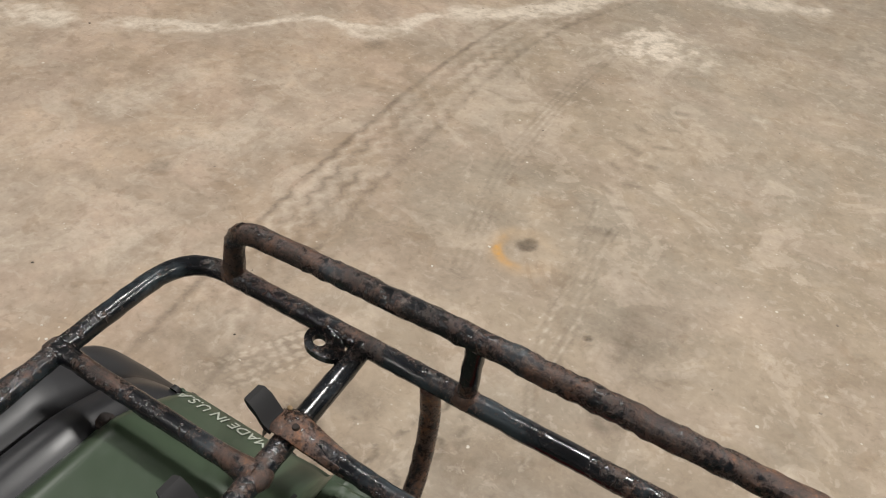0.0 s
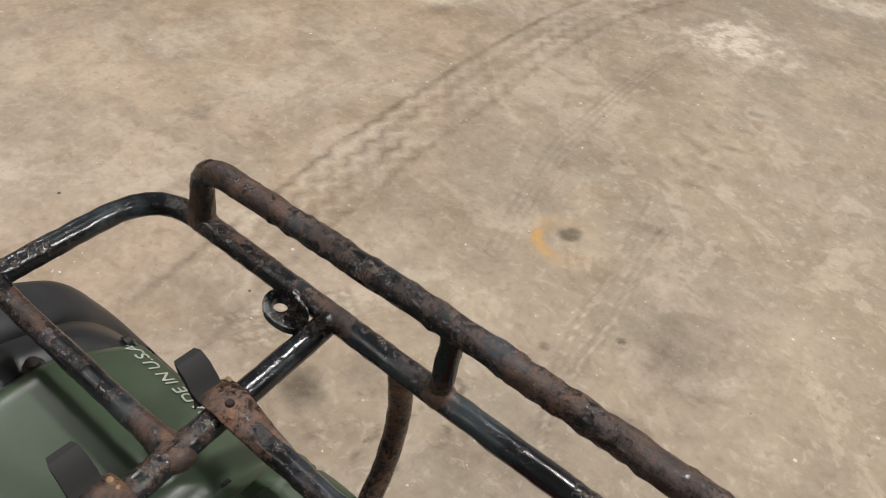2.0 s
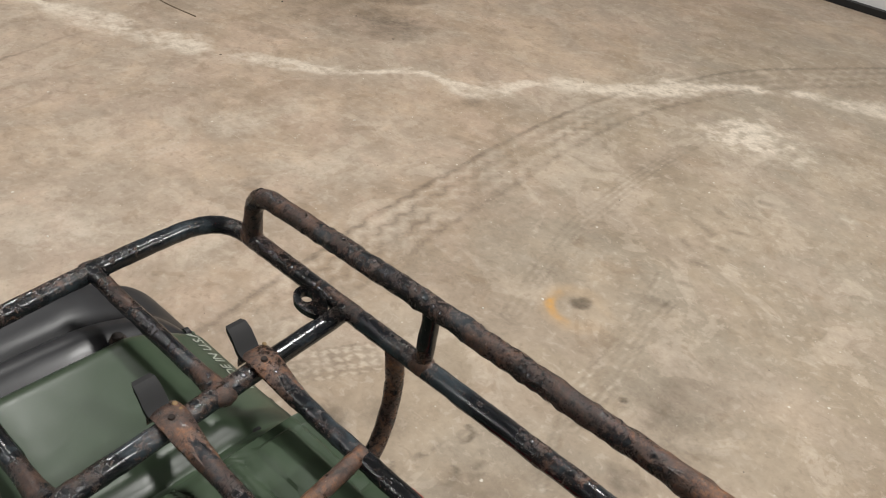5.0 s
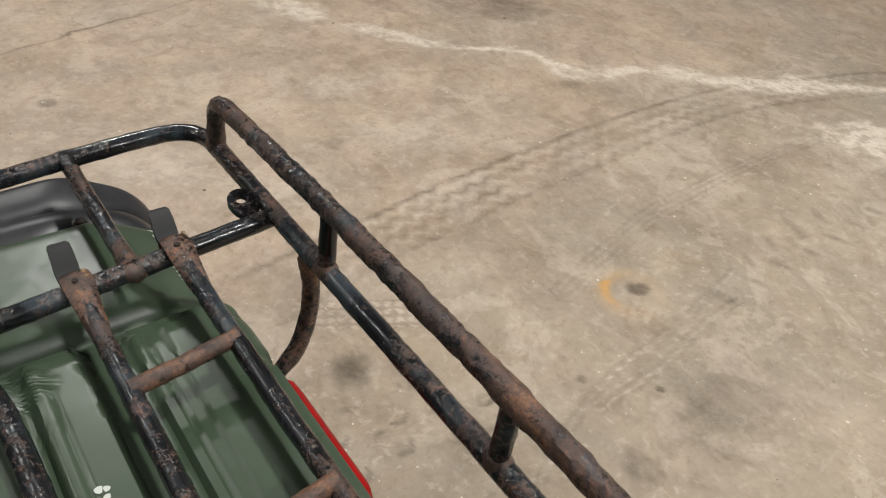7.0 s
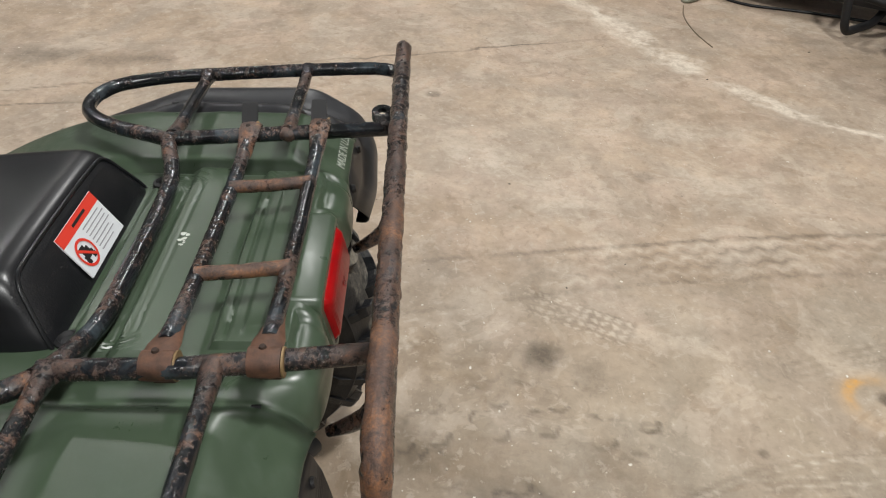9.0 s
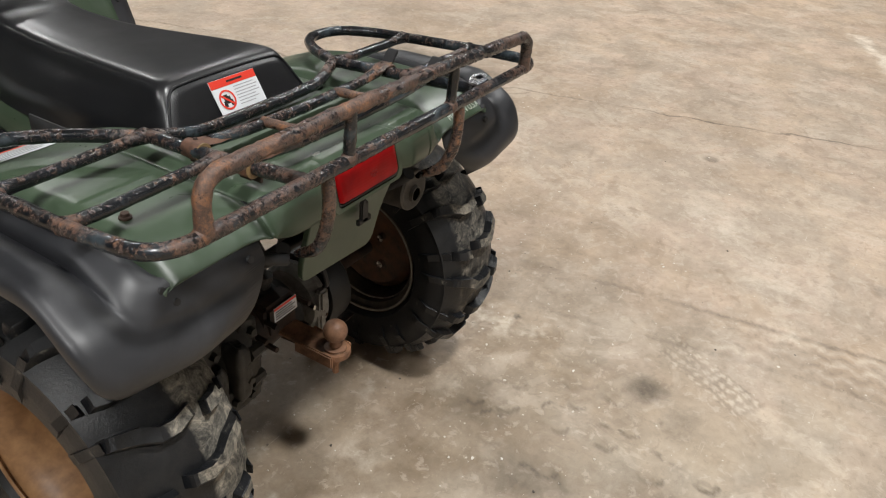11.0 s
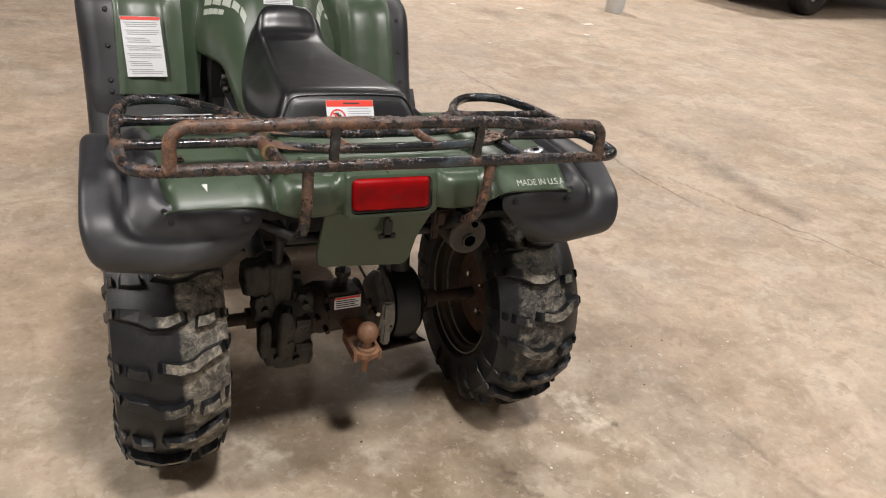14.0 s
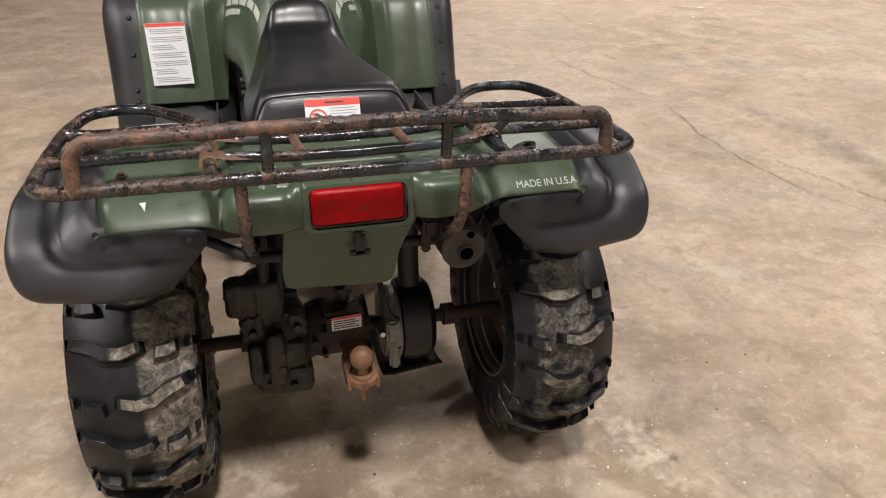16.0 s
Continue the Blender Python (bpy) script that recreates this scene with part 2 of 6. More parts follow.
MUFFLER = plain_rust("sooty_steel", (0.014, 0.012, 0.010), (0.066, 0.055, 0.043), 70, 0.6)
LENS = red_lens()
WHITE = material("label_white", 0.35, 0, (0.64, 0.66, 0.68))[0]
LABEL_RED = material("label_red", 0.35, 0, (0.66, 0.045, 0.025))[0]
LABEL_GREY = material("label_print", 0.5, 0, (0.30, 0.30, 0.31))[0]
INK = material("label_black", 0.45, 0, (0.015, 0.014, 0.014))[0]
PALE_PRINT = material("pale_print", 0.5, 0, (0.40, 0.44, 0.38))[0]
CHROME = material("bright_steel", 0.25, 1.0, (0.62, 0.60, 0.56))[0]
GUARD = plain_rust("dull_black_plastic", (0.007, 0.0072, 0.008), (0.017, 0.0172, 0.0185), 90, 0.6)
DARK = material("dark_rubber", 0.6, 0, (0.007, 0.007, 0.008))[0]
BRASS = plain_rust("yellow_zinc", (0.11, 0.07, 0.028), (0.32, 0.21, 0.10), 80, 0.5)


# ---- mesh helpers ----
def part(name, bm, mat, parent, label="", smooth=True):
    me = bpy.data.meshes.new(name)
    bmesh.ops.recalc_face_normals(bm, faces=bm.faces)
    bm.to_mesh(me)
    bm.free()
    me.materials.append(mat)
    if smooth:
        me.shade_smooth()
        me.set_sharp_from_angle(angle=radians(38))
    ob = new(name, me)
    ob.parent = parent
    if label:
        ob["label"] = label
    return ob


def thing(name, label, category, at=(0, 0, 0), group=""):
    ob = new(name)
    ob.location = at
    return tagged(ob, label, category, group)


def spline(pts, n=6):
    """Catmull-Rom through the points, n steps a span."""
    pts = [Vector(p) for p in pts]
    out = []
    for i in range(len(pts) - 1):
        a, b, c, d = pts[max(i - 1, 0)], pts[i], pts[i + 1], pts[min(i + 2, len(pts) - 1)]
        for k in range(n):
            t = k / n
            out.append(0.5 * (2 * b + (c - a) * t + (2 * a - 5 * b + 4 * c - d) * t * t + (3 * b - a - 3 * c + d) * t ** 3))
    return out + [pts[-1]]


def rounded(pts, radius, n=7):
    """A path with its inner corners turned into arcs of about that radius."""
    pts = [Vector(p) for p in pts]
    out = [pts[0]]
    for a, b, c in zip(pts, pts[1:], pts[2:]):
        u, v = (a - b), (c - b)
        d = min(radius, u.length * 0.49, v.length * 0.49)
        p, q = b + u.normalized() * d, b + v.normalized() * d
        for k in range(n + 1):
            t = k / n
            out.append(p * (1 - t) ** 2 + b * 2 * t * (1 - t) + q * t * t)
    return out + [pts[-1]]


def sweep(bm, path, r, seg=12, cap=True, flat=None):
    """A tube along the path. r: a number, or a function of 0..1. flat: (from, to, share) squeezes the section."""
    path = [Vector(p) for p in path]
    tangent = [(path[min(i + 1, len(path) - 1)] - path[max(i - 1, 0)]).normalized() for i in range(len(path))]
    side = tangent[0].orthogonal().normalized()
    rings = []
    for i, (p, t) in enumerate(zip(path, tangent)):
        side = (side - t * side.dot(t)).normalized()
        up = t.cross(side)
        rr = r(i / (len(path) - 1)) if callable(r) else r
        rings.append([bm.verts.new(p + (side * math.cos(a) + up * math.sin(a)) * rr) for a in (2 * math.pi * k / seg for k in range(seg))])
    for a, b in zip(rings, rings[1:]):
        for k in range(seg):
            bm.faces.new((a[k], a[(k + 1) % seg], b[(k + 1) % seg], b[k]))
    if cap:
        bm.faces.new(rings[0][::-1])
        bm.faces.new(rings[-1])
    return bm


def dense(path, step=0.03):
    out = [Vector(path[0])]
    for a, b in zip(path, path[1:]):
        a, b = Vector(a), Vector(b)
        n = max(1, int((b - a).length / step))
        out += [a.lerp(b, (k + 1) / n) for k in range(n)]
    return out


def tube(name, path, r, mat, parent, label="", seg=12, wobble=0.0):
    """A bent steel tube; wobble: unevenness of its rusted skin, in metres."""
    bm = sweep(bmesh.new(), dense(path, 0.007) if wobble else path, r, seg)
    if wobble:
        bm.normal_update()
        for v in bm.verts:
            v.co += v.normal * wobble * (0.5 * noise.noise(v.co * 60) + 0.9 * noise.noise(v.co * 170))
    return part(name, bm, mat, parent, label)


def lathe(bm, profile, axis_at, axis="X", seg=40, cap=True):
    """Turns (along, radius) points round an axis through axis_at."""
    c = Vector(axis_at)
    rings = []
    for al, r in profile:
        ring = []
        for k in range(seg):
            a = 2 * math.pi * k / seg
            u, w = r * math.cos(a), r * math.sin(a)
            ring.append(bm.verts.new(c + (Vector((al, u, w)) if axis == "X" else Vector((u, al, w)) if axis == "Y" else Vector((u, w, al)))))
        rings.append(ring)
    for a, b in zip(rings, rings[1:]):
        for k in range(seg):
            bm.faces.new((a[k], a[(k + 1) % seg], b[(k + 1) % seg], b[k]))
    for ring, (al, r) in ((rings[0], profile[0]), (rings[-1], profile[-1])):
        if cap and r > 1e-4:
            bm.faces.new(ring)
    bmesh.ops.remove_doubles(bm, verts=bm.verts, dist=1e-6)
    return bm


def loft(bm, rows, close=False):
    """Faces between rows of equally many points."""
    grid = [[bm.verts.new(p) for p in row] for row in rows]
    for a, b in zip(grid, grid[1:]):
        n = len(a)
        for k in range(n if close else n - 1):
            bm.faces.new((a[k], a[(k + 1) % n], b[(k + 1) % n], b[k]))
    return grid


def box(bm, center, size, bev=0.0, turn=None):
    made = bmesh.ops.create_cube(bm, size=1.0)["verts"]
    m = Matrix.Translation(center) @ (turn.to_4x4() if turn else Matrix()) @ Matrix.Diagonal((*size, 1))
    bmesh.ops.transform(bm, matrix=m, verts=made)
    if bev:
        edges = {e for v in made for e in v.link_edges}
        bmesh.ops.bevel(bm, geom=list(edges), offset=bev, segments=2, affect="EDGES")
    return bm


def thicken(ob, t, offset=-1.0, bevel=0.0):
    m = ob.modifiers.new("thickness", "SOLIDIFY")
    m.thickness, m.offset = t, offset
    if bevel:
        b = ob.modifiers.new("edge", "BEVEL")
        b.width, b.segments, b.limit_method = bevel, 2, "ANGLE"
    return ob


def smooth01(a, b, x):
    t = min(1.0, max(0.0, (x - a) / (b - a)))
    return t * t * (3 - 2 * t)


# ---- hall: floor, walls, ceiling ----
def axis_steps(lo, fine_lo, fine_hi, hi, fine, mid, coarse):
    """Grid lines: fine in the middle, wider outside."""
    a = np.arange(fine_lo, fine_hi, fine)
    left = np.concatenate([np.arange(lo, fine_lo - 2.5, coarse), np.arange(fine_lo - 2.5, fine_lo, mid)])
    right = np.concatenate([np.arange(fine_hi, fine_hi + 2.5, mid), np.arange(fine_hi + 2.5, hi, coarse), [hi]])
    return np.unique(np.round(np.concatenate([left, a, right]), 4))


def wave_noise(x, y, scale, seed, octaves=4):
    """Smooth value noise on arrays, 0 to 1."""
    rng = np.random.RandomState(seed)
    table = rng.rand(64, 64)
    total, amp, norm = np.zeros_like(x), 1.0, 0.0
    for _ in range(octaves):
        u, v = x * scale, y * scale
        i, j = np.floor(u).astype(int), np.floor(v).astype(int)
        fu, fv = u - i, v - j
        fu, fv = fu * fu * (3 - 2 * fu), fv * fv * (3 - 2 * fv)
        a, b = table[i % 64, j % 64], table[(i + 1) % 64, j % 64]
        c, d = table[i % 64, (j + 1) % 64], table[(i + 1) % 64, (j + 1) % 64]
        total += amp * ((a * (1 - fu) + b * fu) * (1 - fv) + (c * (1 - fu) + d * fu) * fv)
        norm += amp
        amp, scale = amp * 0.55, scale * 2.03
    return total / norm


def along(x, y, pts):
    """For each place: distance to the line through pts (signed to its left) and the way along it."""
    best, way, sign = np.full(x.shape, 1e9), np.zeros_like(x), np.ones_like(x)
    run = 0.0
    for (ax, ay), (bx, by) in zip(pts, pts[1:]):
        dx, dy = bx - ax, by - ay
        length = math.hypot(dx, dy)
        t = np.clip(((x - ax) * dx + (y - ay) * dy) / length ** 2, 0, 1)
        px, py = x - ax - t * dx, y - ay - t * dy
        d = np.hypot(px, py)
        near = d < best
        best = np.where(near, d, best)
        way = np.where(near, run + t * length, way)
        sign = np.where(near, np.sign(dx * py - dy * px), sign)
        run += length
    return best * sign, way


def soft(d, width):
    return np.clip(1 - np.abs(d) / width, 0, 1)


def curve2(pts, n=8):
    return [(p.x, p.y) for p in spline([(a, b, 0) for a, b in pts], n)]


def concrete():
    m, nt, b = material("worn_concrete", 0.6)
    v = coords(nt)

    def stretched(turn, scale):
        n = nt.nodes.new("ShaderNodeMapping")
        nt.links.new(v, n.inputs[0])
        n.inputs["Rotation"].default_value = (0, 0, turn)
        n.inputs["Scale"].default_value = (1, scale, 1)
        return n.outputs[0]
    cloud = noise_tex(nt, v, 0.9, 6, 0.6, 0.6)
    blotch = noise_tex(nt, v, 4.5, 7, 0.62, 0.25)
    patch = noise_tex(nt, v, 15, 6, 0.66, 0.3)
    speck = noise_tex(nt, v, 60, 5, 0.72)
    sand = noise_tex(nt, v, 260, 3, 0.6)
    edge = noise_tex(nt, v, 3.4, 9, 0.60, 0.9)

    def field(name):
        a = nt.nodes.new("ShaderNodeAttribute")
        a.attribute_name = name
        return a.outputs["Fac"]
    col = ramp(nt, cloud, [(0.36, (0.300, 0.230, 0.158)), (0.5, (0.362, 0.282, 0.202)), (0.62, (0.425, 0.336, 0.246))])
    # cool grey and pinkish areas, the grey where wheels have rolled
    hue = noise_tex(nt, v, 1.7, 8, 0.62, 0.5)
    col = mix(nt, ramp(nt, hue, [(0.46, 0.0), (0.56, 0.6)]), col, (0.318, 0.276, 0.222))
    pink = noise_tex(nt, stretched(2.2, 1.3), 2.4, 8, 0.62, 0.5)
    col = mix(nt, ramp(nt, pink, [(0.50, 0.0), (0.57, 0.55)]), col, (0.445, 0.345, 0.268))
    lane = field("lane")
    col = mix(nt, calc(nt, "MULTIPLY", calc(nt, "SUBTRACT", 1.0, lane), 0.30), col, (0.425, 0.318, 0.240))
    col = mix(nt, calc(nt, "MULTIPLY", lane, 0.50), col, (0.278, 0.240, 0.184))
    col = mix(nt, 0.42, col, ramp(nt, blotch, [(0.32, (0.68, 0.665, 0.64)), (0.5, (0.97, 0.965, 0.955)), (0.68, (1.30, 1.28, 1.25))]), "MULTIPLY")
    # worn-through pale laitance and brown stains, each with frayed edges
    col = mix(nt, ramp(nt, edge, [(0.565, 0.0), (0.580, 0.30), (0.70, 0.48)]), col, (0.500, 0.420, 0.335))
    col = mix(nt, ramp(nt, edge, [(0.36, 0.34), (0.405, 0.20), (0.42, 0.0)]), col, (0.235, 0.178, 0.125))
    brown = noise_tex(nt, v, 6.5, 8, 0.64, 0.7)
    col = mix(nt, ramp(nt, brown, [(0.345, 0.42), (0.385, 0.26), (0.40, 0.0)]), col, (0.250, 0.180, 0.118))
    col = mix(nt, calc(nt, "MULTIPLY", field("brown_zone"), ramp(nt, brown, [(0.40, 1.0), (0.62, 0.45)])), col, (0.178, 0.128, 0.080))
    col = mix(nt, 0.42, col, ramp(nt, patch, [(0.32, (0.76, 0.745, 0.72)), (0.5, (1.0, 1.0, 1.0)), (0.68, (1.22, 1.21, 1.20))]), "MULTIPLY")
    col = mix(nt, 0.34, col, ramp(nt, speck, [(0.28, (0.70, 0.68, 0.66)), (0.52, (1.0, 1.0, 1.0)), (0.75, (1.22, 1.2, 1.18))]), "MULTIPLY")
    flake = noise_tex(nt, v, 27, 9, 0.68, 0.4)
    col = mix(nt, ramp(nt, flake, [(0.565, 0.0), (0.60, 0.30), (0.70, 0.50)]), col, (0.49, 0.415, 0.335))
    col = mix(nt, ramp(nt, flake, [(0.34, 0.42), (0.40, 0.26), (0.425, 0.0)]), col, (0.215, 0.165, 0.118))
    # scuffs and fine scratches in several directions
    for turn, scale, amount in ((0.5, 5, 0.12), (1.9, 4, 0.12), (2.7, 6.5, 0.12)):
        scuff = noise_tex(nt, stretched(turn, 1.4), scale, 6, 0.70, 0.2)
        col = mix(nt, calc(nt, "MULTIPLY", ramp(nt, scuff, [(0.58, 0.0), (0.66, 1.0)]), amount), col, (0.54, 0.48, 0.40))
    for turn, scale in ((0.9, 6.0), (2.35, 7.5)):
        line = noise_tex(nt, stretched(turn, 22), scale, 2, 0.5, 0.15)
        where = ramp(nt, noise_tex(nt, stretched(turn + 0.4, 1.0), 3.5, 4, 0.6), [(0.54, 0.0), (0.62, 0.5)])
        col = mix(nt, calc(nt, "MULTIPLY", ramp(nt, line, [(0.70, 0.0), (0.73, 1.0)]), where), col, (0.56, 0.50, 0.42))

    def layer(name, lo, hi):
        a = nt.nodes.new("ShaderNodeAttribute")
        a.attribute_name = name
        return calc(nt, "MULTIPLY", a.outputs["Fac"], ramp(nt, calc(nt, "ADD", calc(nt, "MULTIPLY", speck, 0.5), calc(nt, "MULTIPLY", patch, 0.5)), [(0.36, lo), (0.58, hi)]))
    col = mix(nt, layer("dark", 1.3, 0.85), col, (0.098, 0.074, 0.050))
    col = mix(nt, layer("pale", 0.35, 1.15), col, (0.64, 0.565, 0.465))
    col = mix(nt, layer("ochre", 0.5, 1.1), col, (0.52, 0.28, 0.07))
    for scale, size, tint in ((9, 0.05, (0.62, 0.58, 0.50)), (23, 0.075, (0.55, 0.50, 0.42)), (6, 0.03, (0.060, 0.048, 0.040))):
        flakes = nt.nodes.new("ShaderNodeTexVoronoi")
        nt.links.new(v, flakes.inputs["Vector"])
        flakes.inputs["Scale"].default_value = scale
        chips = calc(nt, "MULTIPLY", ramp(nt, flakes.outputs[0], [(size * 0.7, 1.0), (size, 0.0)]), ramp(nt, patch, [(0.46, 0.0), (0.54, 0.9)]))
        col = mix(nt, chips, col, tint)
    nt.links.new(col, b.inputs["Base Color"])
    nt.links.new(ramp(nt, blotch, [(0.3, 0.46), (0.7, 0.70)]), b.inputs["Roughness"])
    bump(nt, b, calc(nt, "ADD", calc(nt, "ADD", calc(nt, "MULTIPLY", speck, 0.7), calc(nt, "MULTIPLY", sand, 0.25)), calc(nt, "MULTIPLY", blotch, 1.0)), 0.2, 0.003)
    return m


def build_floor():
    xs = axis_steps(-HALL_X, -0.7, 3.2, HALL_X, 0.0078, 0.035, 0.25)
    ys = axis_steps(SOUTH - 0.2, -3.3, 1.2, HALL_Y, 0.0078, 0.035, 0.25)
    gx, gy = np.meshgrid(xs, ys)
    x, y = gx.ravel(), gy.ravel()
    wob = (wave_noise(x, y, 3.0, 3, 4) - 0.5)
    dark, pale, ochre = np.zeros_like(x), np.zeros_like(x), np.zeros_like(x)
    rough_edge = wave_noise(x, y, 9.0, 5, 4)
    fray = wave_noise(x, y, 26.0, 17, 3)
    worn = np.clip(wave_noise(x, y, 5.0, 11, 3) * 2.2 - 0.45, 0, 1)
    fade = np.clip(rough_edge * 1.9 - 0.25, 0, 1)
    # broad tyre track: sharp edges, wavy ribs between
    one = curve2(((0.98, 0.60), (1.03, 0.35), (1.08, 0.03), (1.14, -0.33), (1.19, -0.70), (1.24, -1.04), (1.27, -1.40), (1.30, -1.95), (1.28, -2.53), (1.20, -2.88), (1.04, -3.45), (0.79, -3.92), (0.45, -4.45), (0.0, -4.95)))
    two = curve2(((0.70, 0.60), (0.76, 0.35), (0.825, 0.0), (0.893, -0.32), (0.965, -0.68), (1.00, -1.0), (1.03, -1.28), (1.045, -1.6), (1.075, -1.95), (1.07, -2.45), (1.00, -2.80), (0.84, -3.30), (0.60, -3.75), (0.27, -4.25), (-0.2, -4.7)))
    dl, s = along(x + (fray - 0.5) * 0.012, y, one)
    dr, _ = along(x + (fray - 0.5) * 0.012, y, two)
    inside = (dl < 0) & (dr > 0)
    f = np.where(inside, -dl / np.maximum(dr - dl, 1e-3), 0)
    ribs = np.sin(2 * math.pi * (f * 3.5 + (0.05 + 0.13 * worn) * np.sin(2 * math.pi * s / 0.082 + 1.5 * np.sin(s * 5)) + 0.25 * rough_edge))
    near_end = np.clip((0.35 - y) / 0.5, 0.25, 1)
    ribs = ribs * np.clip((-0.05 - y) / 0.5, 0, 1)
    dark += near_end * 0.40 * np.clip(1.25 - np.abs(dl + 0.012) / 0.014, 0, 1) * fade + near_end * 0.24 * np.clip(1.25 - np.abs(dr - 0.011) / 0.013, 0, 1) * fade
    dark += inside * (0.30 * np.clip(ribs * 2.4 - 1.1, 0, 1) * worn * np.clip(fray * 2 - 0.2, 0, 1) + 0.08 * fade)
    pale += inside * 0.20 * np.clip(-ribs * 2.2 - 0.9, 0, 1) * worn
    # narrow tracks, finely ribbed lengthwise
    for pts, half, k in ((((0.20, -0.55), (0.286, -0.75), (0.337, -0.95), (0.356, -1.125), (0.39, -1.345), (0.43, -1.55)), 0.022, 0.34), (((0.27, -0.80), (0.275, -0.95), (0.283, -1.05), (0.322, -1.24), (0.342, -1.45)), 0.024, 0.34),
                         (((0.62, -1.02), (0.70, -1.30), (0.758, -1.55), (0.78, -1.89), (0.795, -2.2), (0.78, -2.6)), 0.045, 0.24)):
        d, s = along(x + wob * 0.02, y, curve2(pts))
        on = np.clip((half - np.abs(d)) / 0.008, 0, 1)
        ribs = np.sin(d * 2 * math.pi / 0.024 + 0.5 * np.sin(s * 60))
        dash = np.clip(np.sin(s * 2 * math.pi / 0.045 + d * 40) * 1.5 + 0.4, 0, 1)
        dark += k * on * fade * (0.45 + 0.55 * np.clip(ribs, 0, 1))
        pale += k * on * worn * np.clip(-ribs, 0, 1) * (0.4 + 0.8 * dash)
    # crescent prints of lugs
    rng = np.random.RandomState(7)
    rows = (((0.46, 0.02), (0.49, -0.32), (0.43, -0.62)), ((0.36, -0.02), (0.40, -0.30), (0.34, -0.55)), ((0.24, -0.12), (0.25, -0.30), (0.22, -0.44)), ((0.56, -0.05), (0.58, -0.28), (0.55, -0.50)))
    for pts, strength in zip(rows, (0.8, 0.7, 0.5, 0.4)):
        path = curve2(pts, 5)
        for k, (px, py) in enumerate(path):
            if rng.rand() < 0.12:
                continue
            px, py, turn = px + rng.uniform(-0.015, 0.015), py + rng.uniform(-0.015, 0.015), (1.9 if k % 2 else -1.2) + rng.uniform(-0.4, 0.4)
            near = np.flatnonzero((np.abs(x - px) < 0.07) & (np.abs(y - py) < 0.07))
            lx, ly = x[near] - px, y[near] - py
            u, w = lx * math.cos(turn) + ly * math.sin(turn), -lx * math.sin(turn) + ly * math.cos(turn)
            bow = w - np.abs(u) * 0.55
            mark = np.clip(1.3 - np.abs(bow) / (0.006 + 0.005 * rng.rand()), 0, 1) * (np.abs(u) < 0.020 + 0.012 * rng.rand())
            dark[near] += strength * mark * (0.35 + 0.65 * rng.rand()) * np.clip(fray[near] * 2.2 - 0.3, 0, 1)
    # block print of a boot or a small tyre
    d, s = along(x, y, ((0.90, -0.36), (0.745, -0.64)))
    grid = (np.sin(s * 2 * math.pi / 0.030) > -0.3) * (np.sin(d * 2 * math.pi / 0.030) > -0.3) * (np.abs(d) < 0.052) * (s > 0.01) * (s < 0.29)
    pale += 0.34 * grid * worn
    dark += 0.30 * (1 - grid) * (np.abs(d) < 0.055) * (s > 0.005) * (s < 0.30) * worn
    # pale seam of mended concrete
    seam = curve2(((5.2, -0.35), (4.1, -0.80), (3.26, -1.08), (2.70, -1.31), (2.27, -1.58), (1.99, -1.97), (1.66, -2.08), (1.54, -2.41), (1.25, -2.69), (0.78, -3.40), (0.1, -3.75)))
    d, s = along(x + wob * 0.16, y + (rough_edge - 0.5) * 0.14, seam)
    width = 0.020 + 0.065 * np.clip(wave_noise(s * 1.0, s * 0 + 1.3, 2.6, 8, 3) * 1.9 - 0.45, 0, 1)
    pale += 1.05 * np.clip(1.6 - np.abs(d) / width, 0, 1) * np.clip(fray * 2.2 - 0.35, 0.15, 1) * np.clip(rough_edge * 2.4 - 0.45, 0.1, 1)
    pale += 0.22 * np.clip(1.0 - np.abs(d) / 0.16, 0, 1) * np.clip(rough_edge * 2.4 - 0.7, 0, 1)
    dark += 0.30 * np.clip(1.2 - np.abs(d - width * 0.9) / 0.010, 0, 1) * np.clip(rough_edge * 2.4 - 0.9, 0, 1)
    # hairline cracks
    for pts in (((2.22, 1.71), (2.40, 1.25), (2.55, 0.85), (2.68, 0.35), (2.79, -0.08), (2.95, -0.60), (3.05, -1.02), (3.07, -1.27)), ((1.90, 3.9), (1.98, 3.27), (2.15, 2.64), (2.08, 2.0), (2.17, 1.32), (2.31, 1.09), (2.5, 0.9))):
        d, s = along(x + (rough_edge - 0.5) * 0.07, y + wob * 0.07, curve2(pts))
        dark += 0.8 * np.clip(1.2 - np.abs(d) / 0.009, 0, 1) * np.clip(wave_noise(s, s * 0 + 2.1, 3.1, 15, 3) * 2.6 - 0.5, 0.0, 1)
    # purple-grey streak and smears
    for pts, half, k in ((((2.58, 2.40), (2.60, 2.24), (2.68, 1.87), (2.62, 1.39), (2.63, 1.17)), 0.10, 0.55), (((0.17, -1.04), (0.03, -0.97)), 0.08, 0.20), (((0.10, -0.86), (0.16, -1.12)), 0.05, 0.18)):
        d, s = along(x, y, pts)
        dark += k * np.clip(1.2 - np.abs(d) / (half * (0.4 + rough_edge)), 0, 1) * fade
    # round ochre ring, the oil spot in it, and other dark spots
    rr, ang = np.hypot(x - 0.520, y + 1.19), np.arctan2(y + 1.19, x - 0.520)
    arc = np.clip(1 - np.abs(((ang - 0.75 + math.pi) % (2 * math.pi)) - math.pi) / 1.25, 0, 1)
